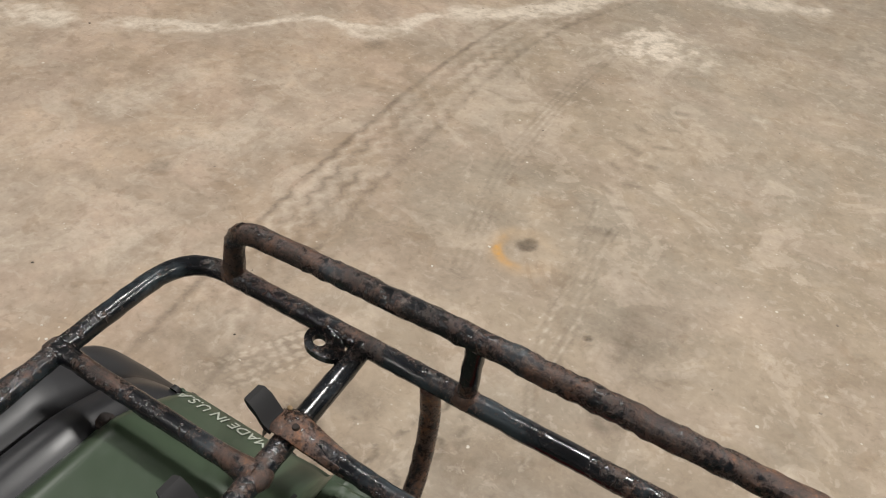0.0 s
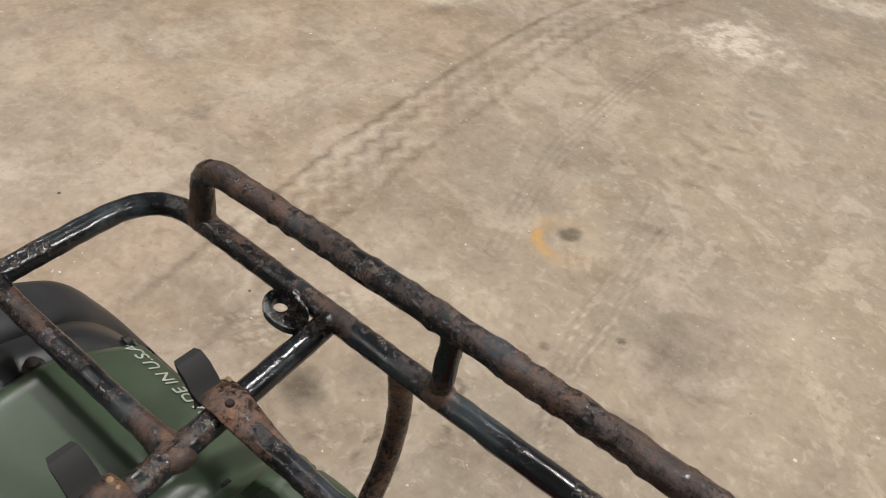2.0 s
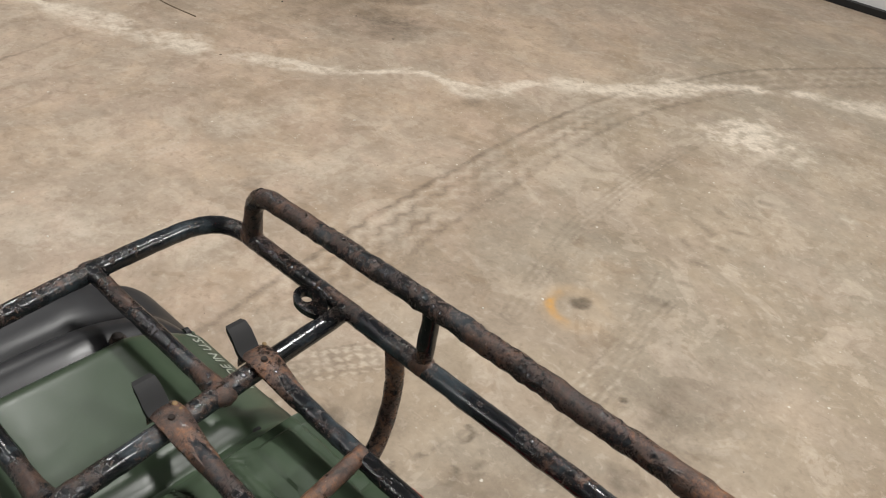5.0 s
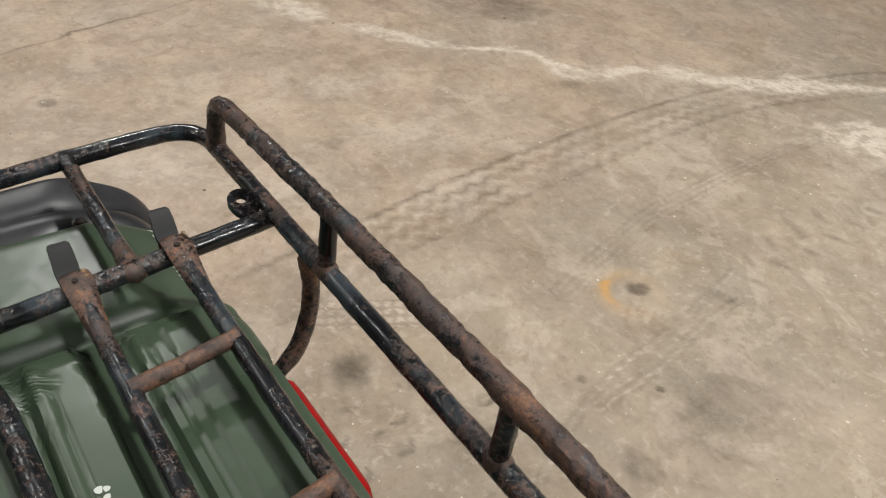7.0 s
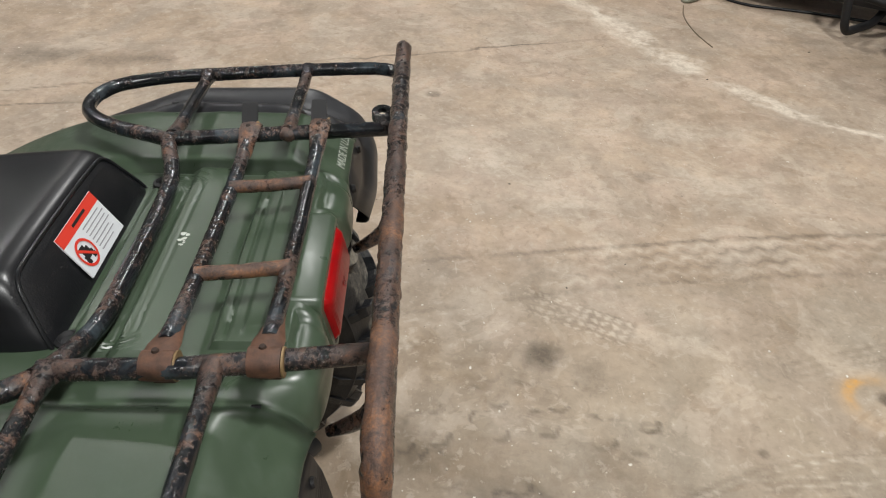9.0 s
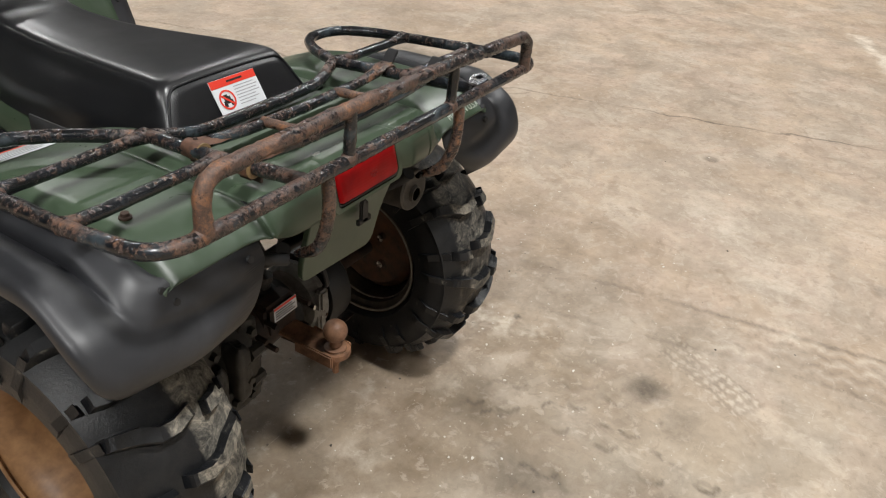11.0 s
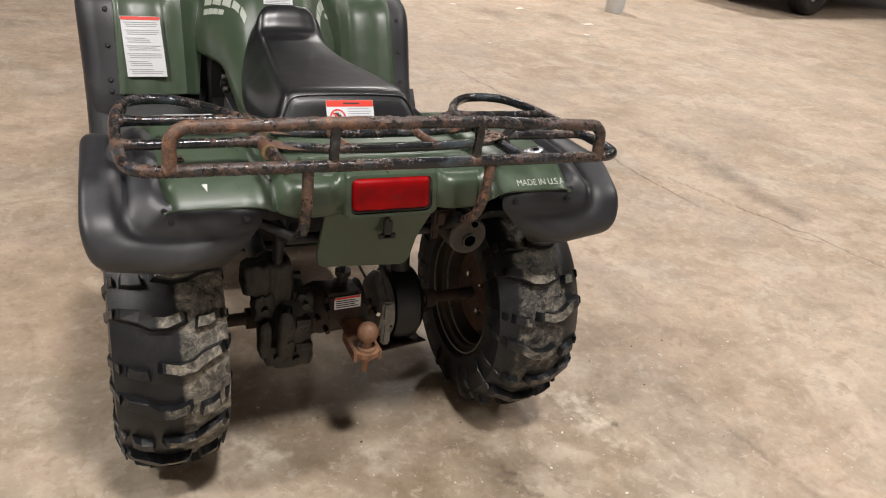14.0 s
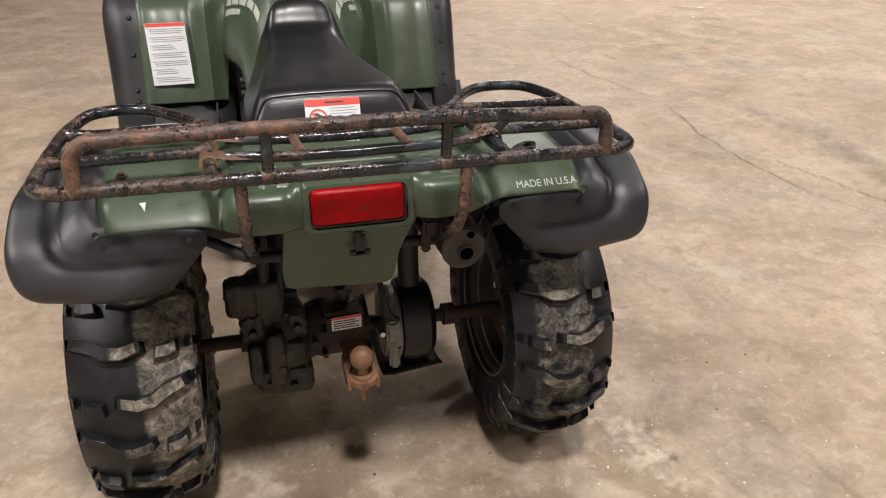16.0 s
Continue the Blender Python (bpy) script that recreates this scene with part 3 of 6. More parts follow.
    ochre += 0.95 * np.clip(1.3 - np.abs(rr - 0.075 + wob * 0.02) / 0.015, 0, 1) * arc ** 0.6 * np.clip(fray * 2.2 - 0.1, 0, 1)
    ochre += 0.16 * np.clip(1.3 - np.abs(rr - 0.085) / 0.03, 0, 1) * fade
    for sx, sy, r, k in ((0.518, -1.224, 0.022, 0.9), (0.674, -0.366, 0.032, 0.8), (0.596, -0.48, 0.04, 0.35), (0.206, -0.236, 0.055, 0.60), (0.09, -0.77, 0.028, 0.55), (0.40, 0.02, 0.07, 0.30), (0.33, -0.02, 0.05, 0.3),
                         (0.227, -0.983, 0.007, 0.9), (0.356, -0.835, 0.008, 0.6), (0.751, 0.063, 0.007, 0.9), (0.43, -0.841, 0.010, 0.4), (0.136, -1.1, 0.16, 0.22), (0.30, -0.52, 0.09, 0.2),
                         (3.29, 5.95, 0.14, 0.5), (4.08, 5.83, 0.12, 0.5), (2.31, -0.098, 0.02, 0.6), (1.9, 1.9, 0.16, 0.26), (3.4, 2.4, 0.25, 0.26), (2.75, -2.25, 0.25, 0.30), (2.4, -2.3, 0.12, 0.4), (1.60, -1.98, 0.030, 0.5),
                         (0.92, -1.15, 0.20, 0.16), (0.75, -1.62, 0.12, 0.16), (1.62, -0.86, 0.03, 0.3), (0.62, -0.95, 0.05, 0.22)):
        dd = np.hypot(x - sx, y - sy) / (1.25 * r * (0.5 + 0.5 * rough_edge + 0.8 * fray))
        dark += k * np.clip((1.35 - dd) * (1.8 if r < 0.03 else 1.1), 0, 1) * np.clip(0.55 + fray * 0.8, 0, 1)
    for sx, sy, r, k in ((0.58, -2.80, 0.17, 0.5), (0.75, -2.72, 0.12, 0.4), (0.25, -2.85, 0.12, 0.3), (1.45, -0.55, 0.16, 0.36), (1.75, -0.30, 0.14, 0.36), (1.62, 0.07, 0.025, 0.5), (0.115, -2.445, 0.03, 0.6),
                         (-0.25, 0.235, 0.09, 0.25), (0.77, 0.34, 0.10, 0.3), (0.39, 0.08, 0.05, 0.2), (0.0, 0.10, 0.10, 0.12), (1.99, -1.10, 0.13, 0.34), (1.95, -1.35, 0.12, 0.32), (1.63, -1.05, 0.12, 0.30), (1.49, -1.20, 0.12, 0.30), (1.18, -0.63, 0.08, 0.35),
                         (2.1, -0.6, 0.3, 0.18), (0.95, -0.52, 0.1, 0.2)):
        dd = np.hypot(x - sx, y - sy) / (r * (0.4 + 0.8 * rough_edge + 0.5 * fray))
        pale += k * np.clip(1.3 - dd, 0, 1) * np.clip(fray * 2.2 - 0.3, 0.1, 1)
    for sx, sy, r, k in ((0.71, 0.10, 0.09, 0.45), (0.68, 0.20, 0.06, 0.35), (0.70, -0.04, 0.05, 0.3), (-0.27, 0.215, 0.08, 0.5), (-0.17, 0.205, 0.05, 0.4), (0.22, 0.22, 0.06, 0.3), (-0.09, 0.32, 0.05, 0.3), (0.05, 0.12, 0.06, 0.3), (0.58, -2.80, 0.20, 0.45), (0.75, -2.72, 0.14, 0.4), (1.05, 0.25, 0.06, 0.4)):
        dd = np.hypot(x - sx, y - sy) / (r * (0.5 + rough_edge))
        pale += k * np.clip(1.4 - dd, 0, 1) * np.clip(fray * 5 - 2.4, 0, 1)
    # mud prints of lugs further along the narrow track
    for k in range(13):
        py = -1.42 - 0.072 * k
        px = 0.412 + (0.042 if k % 2 else -0.042) + rng.uniform(-0.010, 0.010)
        dd = np.hypot((x - px) / 1.5, (y - py) * 1.4 + (x - px) * (0.5 if k % 2 else -0.5)) / (0.026 * (0.5 + 0.9 * fray))
        dark += 0.36 * np.clip(1.4 - dd, 0, 1)
        pale += 0.05 * np.clip(1.2 - np.abs(dd - 1.5), 0, 1) * worn
    # lane of grey wear, and a darker brown zone round the bike's rear
    drift = wave_noise(x, y, 0.9, 31, 4) - 0.5
    lane = np.clip((1.30 - x + 0.9 * drift - 0.12 * (y + 1.0)) / 0.7, 0, 1) * np.clip((0.9 - y) / 1.2, 0, 1) * np.clip((y + 5.2) / 1.5, 0, 1)
    brown_zone = 0.85 * np.clip(1.5 - np.hypot((x - 0.35) / 1.05, (y - 0.05) / 0.62) + 1.2 * drift, 0, 1) * np.clip(rough_edge * 2.2 - 0.45, 0.15, 1)
    ny, nx = gx.shape
    z = (wave_noise(x, y, 1.3, 21, 3) - 0.5) * 0.002
    co = np.stack([x, y, z], 1).astype(np.float32)
    idx = np.arange(nx * ny).reshape(ny, nx)
    quads = np.stack([idx[:-1, :-1], idx[:-1, 1:], idx[1:, 1:], idx[1:, :-1]], -1).reshape(-1, 4)
    me = bpy.data.meshes.new("floor")
    me.vertices.add(len(co))
    me.vertices.foreach_set("co", co.ravel())
    me.loops.add(quads.size)
    me.loops.foreach_set("vertex_index", quads.ravel().astype(np.int32))
    me.polygons.add(len(quads))
    me.polygons.foreach_set("loop_start", (np.arange(len(quads)) * 4).astype(np.int32))
    me.update(calc_edges=True)
    for name, values in (("dark", dark), ("pale", pale), ("ochre", ochre), ("lane", lane), ("brown_zone", brown_zone)):
        a = me.attributes.new(name, "FLOAT", "POINT")
        a.data.foreach_set("value", np.clip(values, 0, 0.9).astype(np.float32))
    me.shade_smooth()
    me.materials.append(concrete())
    tagged(new("floor", me), "worn brown concrete floor with tyre tracks and cracks", "floor", kind="structure")


build_floor()


def wall_paint(name, color):
    m, nt, b = material(name, 0.6)
    v = coords(nt)
    nt.links.new(ramp(nt, noise_tex(nt, v, 2, 5), [(0.3, tuple(c * 0.85 for c in color)), (0.7, color)]), b.inputs["Base Color"])
    bump(nt, b, noise_tex(nt, v, 60, 3), 0.2, 0.002)
    return m


WALL = wall_paint("painted_wall", (0.42, 0.43, 0.45))
WHITE_WALL = wall_paint("pale_metal_wall", (0.82, 0.82, 0.81))
ROOF = wall_paint("grey_roof_deck", (0.22, 0.23, 0.25))


def slab(name, center, size, mat, label, category):
    ob = part(name, box(bmesh.new(), center, size), mat, None, "", False)
    tagged(ob, label, category, kind="structure")


slab("wall_north", (0, HALL_Y + 0.15, HALL_Z / 2), (2 * HALL_X, 0.3, HALL_Z), WALL, "plain painted hall wall", "wall")
slab("wall_south", (0, SOUTH - 0.15, HALL_Z / 2), (2 * HALL_X, 0.3, HALL_Z), WHITE_WALL, "pale sheet-metal hall wall with a black foot strip", "wall")
slab("baseboard", (0, SOUTH + 0.02, 0.022), (2 * HALL_X, 0.06, 0.044), DARK, "black rubber strip along the foot of the wall", "baseboard")
slab("wall_east", (HALL_X + 0.15, 0, HALL_Z / 2), (0.3, 2 * HALL_Y, HALL_Z), WALL, "plain painted hall wall", "wall")
slab("wall_west", (-HALL_X - 0.15, 0, HALL_Z / 2), (0.3, 2 * HALL_Y, HALL_Z), WALL, "plain painted hall wall", "wall")
slab("ceiling", (0, 0, HALL_Z + 0.15), (2 * HALL_X + 0.6, 2 * HALL_Y + 0.6, 0.3), ROOF, "plain grey hall ceiling", "ceiling")

# ---- quad bike ----
CX = 0.006            # its middle line
AXLE_Y, AXLE_Z = 0.345, 0.312
bike = thing("quad_bike", "dark green quad bike with a rusted black rear rack", "quad bike", (0, 0, 0.0065))
R = 0.0113            # rack tube


def rz(y):
    """Height of the rack's tubes: it falls a little to the front."""
    return 0.846 - 0.062 * y


def at(x, y, dz=0.0):
    return (x, y, rz(y) + dz)


# rear rack: outer rail, one bent tube
rail = rounded([at(0.247, 0.345), at(0.30, 0.45), at(0.36, 0.51), at(0.45, 0.505), at(0.485, 0.42), at(0.497, 0.16), at(0.492, 0.0),
                at(-0.492, 0.0, 0.004), at(-0.500, 0.16), at(-0.497, 0.36), at(-0.468, 0.49), at(-0.38, 0.50), at(-0.31, 0.43), at(-0.252, 0.335)], 0.062)
rack = tube("rear_rack", rail, R, TUBE_MID, bike, "black steel luggage rack, paint flaked to rust", 14, 0.0009)
for sx, x0, y0 in ((1, 0.251, 0.345), (-1, -0.243, 0.335)):
    xr = 0.257 if sx > 0 else -0.230
    tube("long_bar", [at(x0 - 0.004 * sx, y0), at(x0, 0.2), at(xr, 0.0)], R, TUBE_BLACK if sx > 0 else TUBE_MID, rack, "", 14, 0.0008)
    for y, xo in ((0.166, 0.497), (y0 - 0.008, 0.488)):
        xi = x0
        tube("cross_bar", dense([at(xi, y), at(sx * 0.44, y, -0.002), at(sx * xo, y)], 0.012), lambda t: 0.0098 + 0.0040 * max(0.0, 1 - 7 * min(t, 1 - t)) ** 1.5, TUBE_MID, rack, "", 12, 0.0008)
    for xw, yw in ((x0, 0.166), (sx * 0.497, 0.166), (x0, y0 - 0.008), (sx * 0.488, y0 - 0.008)):
        bm = bmesh.new()
        bmesh.ops.create_icosphere(bm, subdivisions=3, radius=0.0118, matrix=Matrix.Translation(at(xw, yw)) @ Matrix.Diagonal((1.2, 1.35, 0.95, 1)))
        for vv in bm.verts:
            vv.co += Vector((1, 1, 1)) * 0.0015 * noise.noise(vv.co * 150)
        part("weld", bm, TUBE_RUST, rack, "rusted weld bead")
# front bar by the seat, dipping between the long bars
tube("seat_bar", rounded([at(0.248, 0.342), at(0.230, 0.338, -0.002), at(0.17, 0.318, -0.020), at(0.06, 0.312, -0.022), at(-0.15, 0.312, -0.022), at(-0.22, 0.322, -0.006), at(-0.25, 0.335)], 0.05),
     R, TUBE_MID, rack, "", 14, 0.0009)
# the two bars of the middle frame, flattened at their ends and wrapped over the long bars
for y, mat in ((0.117, TUBE_BLACK), (0.220, TUBE_MID)):
    tube("middle_bar", [at(0.235, y, 0.004), at(0.15, y, -0.003), at(0.0, y, -0.006), at(-0.13, y, -0.003), at(-0.21, y, 0.004)], 0.0098, mat, rack, "", 12, 0.0009)
    # right end: flattened and wrapped over the long bar, with a rubber tab and yellowed crumbs
    xc = 0.253 if y < 0.2 else 0.251
    bm = bmesh.new()
    rows = []
    for dx, dz, w, th in ((0.023, -0.006, 0.013, 0.003), (0.020, 0.008, 0.014, 0.003), (0.009, 0.0150, 0.0148, 0.003), (-0.007, 0.0155, 0.0150, 0.003), (-0.020, 0.012, 0.0140, 0.004), (-0.036, 0.009, 0.0122, 0.006), (-0.056, 0.006, 0.0108, 0.008), (-0.072, 0.004, 0.009, 0.008)):
        p = Vector(at(xc + dx, y, dz))
        rows.append([p + Vector((0, -w, -th * 0.4)), p + Vector((0, -w * 0.7, 0.0015)), p + Vector((0, 0, 0.0025)), p + Vector((0, w * 0.7, 0.0015)), p + Vector((0, w, -th * 0.4)), p + Vector((0, w, -th)), p + Vector((0, -w, -th))])
    rows = [list(r) for r in zip(*[spline(c, 3) for c in zip(*rows)])]
    g_ = loft(bm, rows, True)
    bm.faces.new(g_[0])
    bm.faces.new(g_[-1])
    for vv in bm.verts:
        vv.co.z += 0.0012 * noise.noise(vv.co * 120)
    part("clamp", bm, STRAP_RUST, rack, "rusted strap end wrapped over the bar")
    bm = bmesh.new()
    rows = []
    for dx, dz, w, th in ((0.012, 0.010, 0.011, 0.006), (0.019, 0.016, 0.012, 0.008), (0.026, 0.026, 0.0115, 0.009), (0.034, 0.032, 0.011, 0.008), (0.040, 0.033, 0.009, 0.005)):
        p = Vector(at(xc + dx, y + 0.004, dz))
        rows.append([p + Vector((0, -w, -th / 2)), p + Vector((0, w, -th / 2)), p + Vector((0, w, th / 2)), p + Vector((0, -w, th / 2))])
    loft(bm, rows, True)
    bm.faces.new([v for v in bm.verts][:4])
    bm.faces.new([v for v in bm.verts][-4:])
    bmesh.ops.bevel(bm, geom=[e for e in bm.edges if len(e.link_faces) == 2 and e.calc_face_angle() > 0.9], offset=0.0022, segments=3, affect="EDGES")
    part("rubber_tab", bm, DARK, rack, "black rubber tab")
    crumb = random.Random(int(y * 1000))
    for k in range(4):
        bm = bmesh.new()
        bmesh.ops.create_icosphere(bm, subdivisions=2, radius=0.0014 + 0.0016 * crumb.random(), matrix=Matrix.Translation(at(xc - 0.004 + 0.018 * crumb.random(), y - 0.012 + 0.012 * crumb.random(), 0.0155 + 0.001 * crumb.random())) @ Matrix.Diagonal((1.5, 1.2, 0.6, 1)))
        part("lining_crumb", bm, BRASS, rack, "crumb of yellow lining at the strap")
    # left end: a sleeve turning on the long bar, edged by thin yellowed rings
    xc = -0.238
    bm = lathe(bmesh.new(), [(-0.016, 0.0118), (-0.016, 0.0150), (-0.006, 0.0158), (0.008, 0.0156), (0.016, 0.0150), (0.016, 0.0118)], at(xc, y), "Y", 24)
    rows = []
    for dx, dz, w, th in ((0.000, 0.012, 0.015, 0.005), (0.010, 0.012, 0.0165, 0.006), (0.024, 0.010, 0.0165, 0.008), (0.040, 0.007, 0.0135, 0.010), (0.058, 0.0055, 0.0105, 0.011), (0.074, 0.004, 0.009, 0.011)):
        p = Vector(at(xc + dx, y, dz))
        rows.append([p + Vector((0, -w, -th * 0.5)), p + Vector((0, -w * 0.6, 0.0015)), p + Vector((0, 0, 0.0025)), p + Vector((0, w * 0.6, 0.0015)), p + Vector((0, w, -th * 0.5)), p + Vector((0, 0, -th))])
    g_ = loft(bm, rows, True)
    bm.faces.new(g_[-1])
    for vv in bm.verts:
        vv.co.z += 0.0010 * noise.noise(vv.co * 120)
    part("clamp", bm, CLAMP_RUST, rack, "rusted sleeve and strap round the bar")
    bm = lathe(bmesh.new(), [(-0.0195, 0.0118), (-0.0190, 0.0153), (-0.0168, 0.0153), (-0.0165, 0.0118)], at(xc, y), "Y", 24)
    part("ring", bm, BRASS, rack, "yellowed metal ring")
    bm = bmesh.new()
    box(bm, at(xc + 0.002, y - 0.004, -0.017), (0.016, 0.022, 0.004), 0.001)
    box(bm, at(xc + 0.016, y - 0.004, -0.024), (0.006, 0.024, 0.012), 0.001)
    part("clip", bm, RUST_DARK, rack, "bent clip under the sleeve")
    bm = bmesh.new()
    bmesh.ops.create_cone(bm, cap_ends=True, segments=10, radius1=0.0042, radius2=0.003, depth=0.003, matrix=Matrix.Translation(at(0.246, y + 0.002, 0.0180)))
    part("rivet", bm, RUST_DARK, rack)
    bm = bmesh.new()
    bmesh.ops.create_cone(bm, cap_ends=True, segments=10, radius1=0.0042, radius2=0.003, depth=0.003, matrix=Matrix.Translation(at(xc + 0.004, y + 0.002, 0.0165)))
    part("rivet", bm, RUST_DARK, rack)
for xt in (0.103, -0.087):
    tube("tie_bar", [at(xt + 0.004, 0.114, 0.0), at(xt, 0.170, -0.002), at(xt - 0.004, 0.221, 0.0)], 0.0088, TIE_RUST, rack, "rusted short tie bar", 12, 0.0009)
# upper rail with its end bends, and the posts
tube("upper_rail", rounded([(-0.425, -0.001, 0.850), (-0.423, 0.000, 0.926), (-0.15, -0.002, 0.930), (0.14, -0.003, 0.928), (0.423, -0.003, 0.916), (0.426, -0.001, 0.848)], 0.062),
     R * 1.03, TUBE_RUST, rack, "rust-eaten upper rail", 16, 0.0024)
for xp in (-0.145, 0.141):
    tube("post", [(xp, 0.0, 0.850), (xp, -0.004, 0.930)], 0.0095, TUBE_MID, rack, "", 12, 0.0009)
for xp, zz in ((-0.425, 0.853), (-0.145, 0.851), (0.141, 0.849), (0.426, 0.848)):
    bm = bmesh.new()
    bmesh.ops.create_icosphere(bm, subdivisions=3, radius=0.0132, matrix=Matrix.Translation((xp, 0, zz)) @ Matrix.Diagonal((1.35, 0.95, 0.95, 1)))
    for vv in bm.verts:
        vv.co += Vector((1, 1, 1)) * 0.0016 * noise.noise(vv.co * 140)
    part("weld", bm, TUBE_RUST, rack, "rusted weld bead")
# brackets down to the body
for spine in (((0.178, 0.003, 0.842), (0.176, 0.000, 0.800), (0.174, 0.006, 0.755), (0.170, 0.027, 0.712), (0.163, 0.066, 0.688)),
              ((-0.190, 0.003, 0.842), (-0.190, 0.001, 0.790), (-0.189, 0.010, 0.745), (-0.188, 0.030, 0.705), (-0.186, 0.070, 0.680))):
    tube("bracket", spline(spine, 6), lambda t: 0.0105 if t < 0.8 else 0.0105 - 0.02 * (t - 0.8), BRACKET_RUST, rack, "", 12, 0.0009)
# lug with a hole
bm = bmesh.new()
ring_o, ring_i = [], []
n = 20
for dz in (0.0035, -0.0035):
    o_, i_ = [], []
    for k in range(n):
        a = 2 * math.pi * k / n
        ox = 0.017 * math.cos(a)
        oy = 0.017 * math.sin(a)
        if ox < 0:
            ox *= 1.5
        o_.append(bm.verts.new((0.290 + ox, 0.026 + oy, 0.853 + dz + ox * 0.25)))
        i_.append(bm.verts.new((0.292 + 0.0068 * math.cos(a), 0.027 + 0.0068 * math.sin(a), 0.853 + dz + 0.0068 * math.cos(a) * 0.25)))
    ring_o.append(o_)
    ring_i.append(i_)
for k in range(n):
    k2 = (k + 1) % n
    bm.faces.new((ring_o[0][k], ring_o[0][k2], ring_i[0][k2], ring_i[0][k]))
    bm.faces.new((ring_o[1][k], ring_i[1][k], ring_i[1][k2], ring_o[1][k2]))
    bm.faces.new((ring_o[0][k], ring_o[1][k], ring_o[1][k2], ring_o[0][k2]))
    bm.faces.new((ring_i[0][k], ring_i[0][k2], ring_i[1][k2], ring_i[1][k]))
part("lug", bm, TUBE_MID, rack, "rusted lug with a hole", False)
# ---- rear fender ----
def fender_top(x, y):
    """Height of the green moulding above the ground."""
    ax = abs(x - CX)
    lobe = smooth01(0.205, 0.262, ax)
    z = 0.783 + 0.002 * lobe - 0.016 * math.exp(-((ax - 0.234) / 0.014) ** 2) - 0.027 * smooth01(0.40, 0.455, ax) ** 2
    if lobe < 1:
        def rect(x0, x1, y0, y1, e=0.007):
            return smooth01(x0, x0 + e, x) * (1 - smooth01(x1 - e, x1, x)) * smooth01(y0, y0 + e, y) * (1 - smooth01(y1 - e, y1, y))
        z += 0.006 * rect(-0.178, 0.205, 0.304, 0.350, 0.006)
        z += 0.014 * rect(-0.188, 0.222, 0.236, 0.298, 0.008)
        z -= 0.0022 * rect(-0.180, 0.212, 0.274, 0.280, 0.0028)
        z += 0.0095 * rect(-0.165, 0.222, 0.104, 0.198, 0.007)
        z -= 0.0026 * rect(-0.155, 0.215, 0.176, 0.183, 0.0030)
        z += 0.0034 * rect(-0.145, 0.205, 0.120, 0.164, 0.004)
    # side lobes: a shallow flat and the fall to the front
    z += 0.004 * lobe * (1 - smooth01(0.06, 0.10, abs(ax - 0.35))) * smooth01(0.13, 0.17, y) * (1 - smooth01(0.30, 0.36, y))
    z -= 0.12 * max(0.0, (y - 0.42) / 0.33) ** 1.7 + 0.045 * smooth01(0.452, 0.482, ax)
    return z


def fender_rear(x):
    """Where its rear edge rolls down, and the height of its lower edge."""
    ax = abs(x - CX)
    k = smooth01(0.19, 0.27, ax)
    seam = max(0.0, 1 - abs(x + 0.226) / 0.004) + max(0.0, 1 - abs(x - 0.197) / 0.004)
    yr = 0.070 + 0.012 * (1 - smooth01(0.10, 0.135, ax)) + 0.0165 * smooth01(0.16, 0.30, ax) + 0.03 * smooth01(0.42, 0.46, ax) ** 2 + 0.03 * smooth01(0.452, 0.482, ax)
    return yr, 0.712 + 0.020 * k - 0.03 * smooth01(0.452, 0.482, ax), 0.007 * seam, 0.030 + 0.055 * k, 0.026 + 0.022 * k, k


def roll(s, ry, rh, k):
    """The rounded rear edge, s from 0 (top) to 1: rearward rest and drop. Flat-sloped at the sides (k = 1)."""
    a = s * math.pi / 2
    m = 0.9 * k
    return (1 - m) * ry * (1 - math.sin(a)) + m * ry * (1 - s) ** 1.05, (1 - m) * rh * (1 - math.cos(a)) + m * rh * s ** 1.22


def rear_point(x, z):
    """The rear face at a given width and height."""
    yr, zb, _, ry, rh, k = fender_rear(x)
    zt = fender_top(x, yr + ry)
    lo, hi = 0.0, 1.0
    for _ in range(20):
        mid_ = (lo + hi) / 2
        lo, hi = (mid_, hi) if roll(mid_, ry, rh, k)[1] < zt - z else (lo, mid_)
    return yr + roll(lo, ry, rh, k)[0]


bm = bmesh.new()
cols = []
across = sorted([CX - 0.478 + 0.956 * i / 192 for i in range(193)] + [s + d for s in (-0.226, 0.197) for d in (-0.0042, -0.0013, 0.0013, 0.0042)])
for x in across:
    ax = abs(x - CX)
    yr, zb, dip, ry, rh, share = fender_rear(x)
    front = 0.40 + 0.34 * smooth01(0.15, 0.26, ax)
    col = []
    for k in range(110):
        y = front + (yr + ry - front) * k / 109
        col.append((x, y, fender_top(x, y)))
    zt = fender_top(x, yr + ry)
    for k in range(1, 13):
        dy_, dz_ = roll(k / 12, ry, rh, share)
        col.append((x, yr + dy_ + dip * k / 12, zt - dz_))
    for k in range(1, 9):
        z = zt - rh + (zb - zt + rh) * k / 8
        col.append((x, yr - 0.004 * math.sin(math.pi * k / 8) + dip, z))
    cols.append(col)
loft(bm, cols)
fender = thicken(part("rear_fender", bm, GREEN, bike, "scuffed dark green moulded rear fender"), 0.004, -1)
# bolts holding the rack to it
for x, y in ((-0.390, 0.197), (0.440, 0.175)):
    bm = lathe(bmesh.new(), [(-0.004, 0.0), (-0.004, 0.0095), (0.003, 0.0095), (0.004, 0.0065), (0.009, 0.006), (0.010, 0.0)], (x, y, fender_top(x, y)), "Z", 16)
    part("mount_bolt", bm, RUST_DARK, fender, "rusted bolt with its washer")
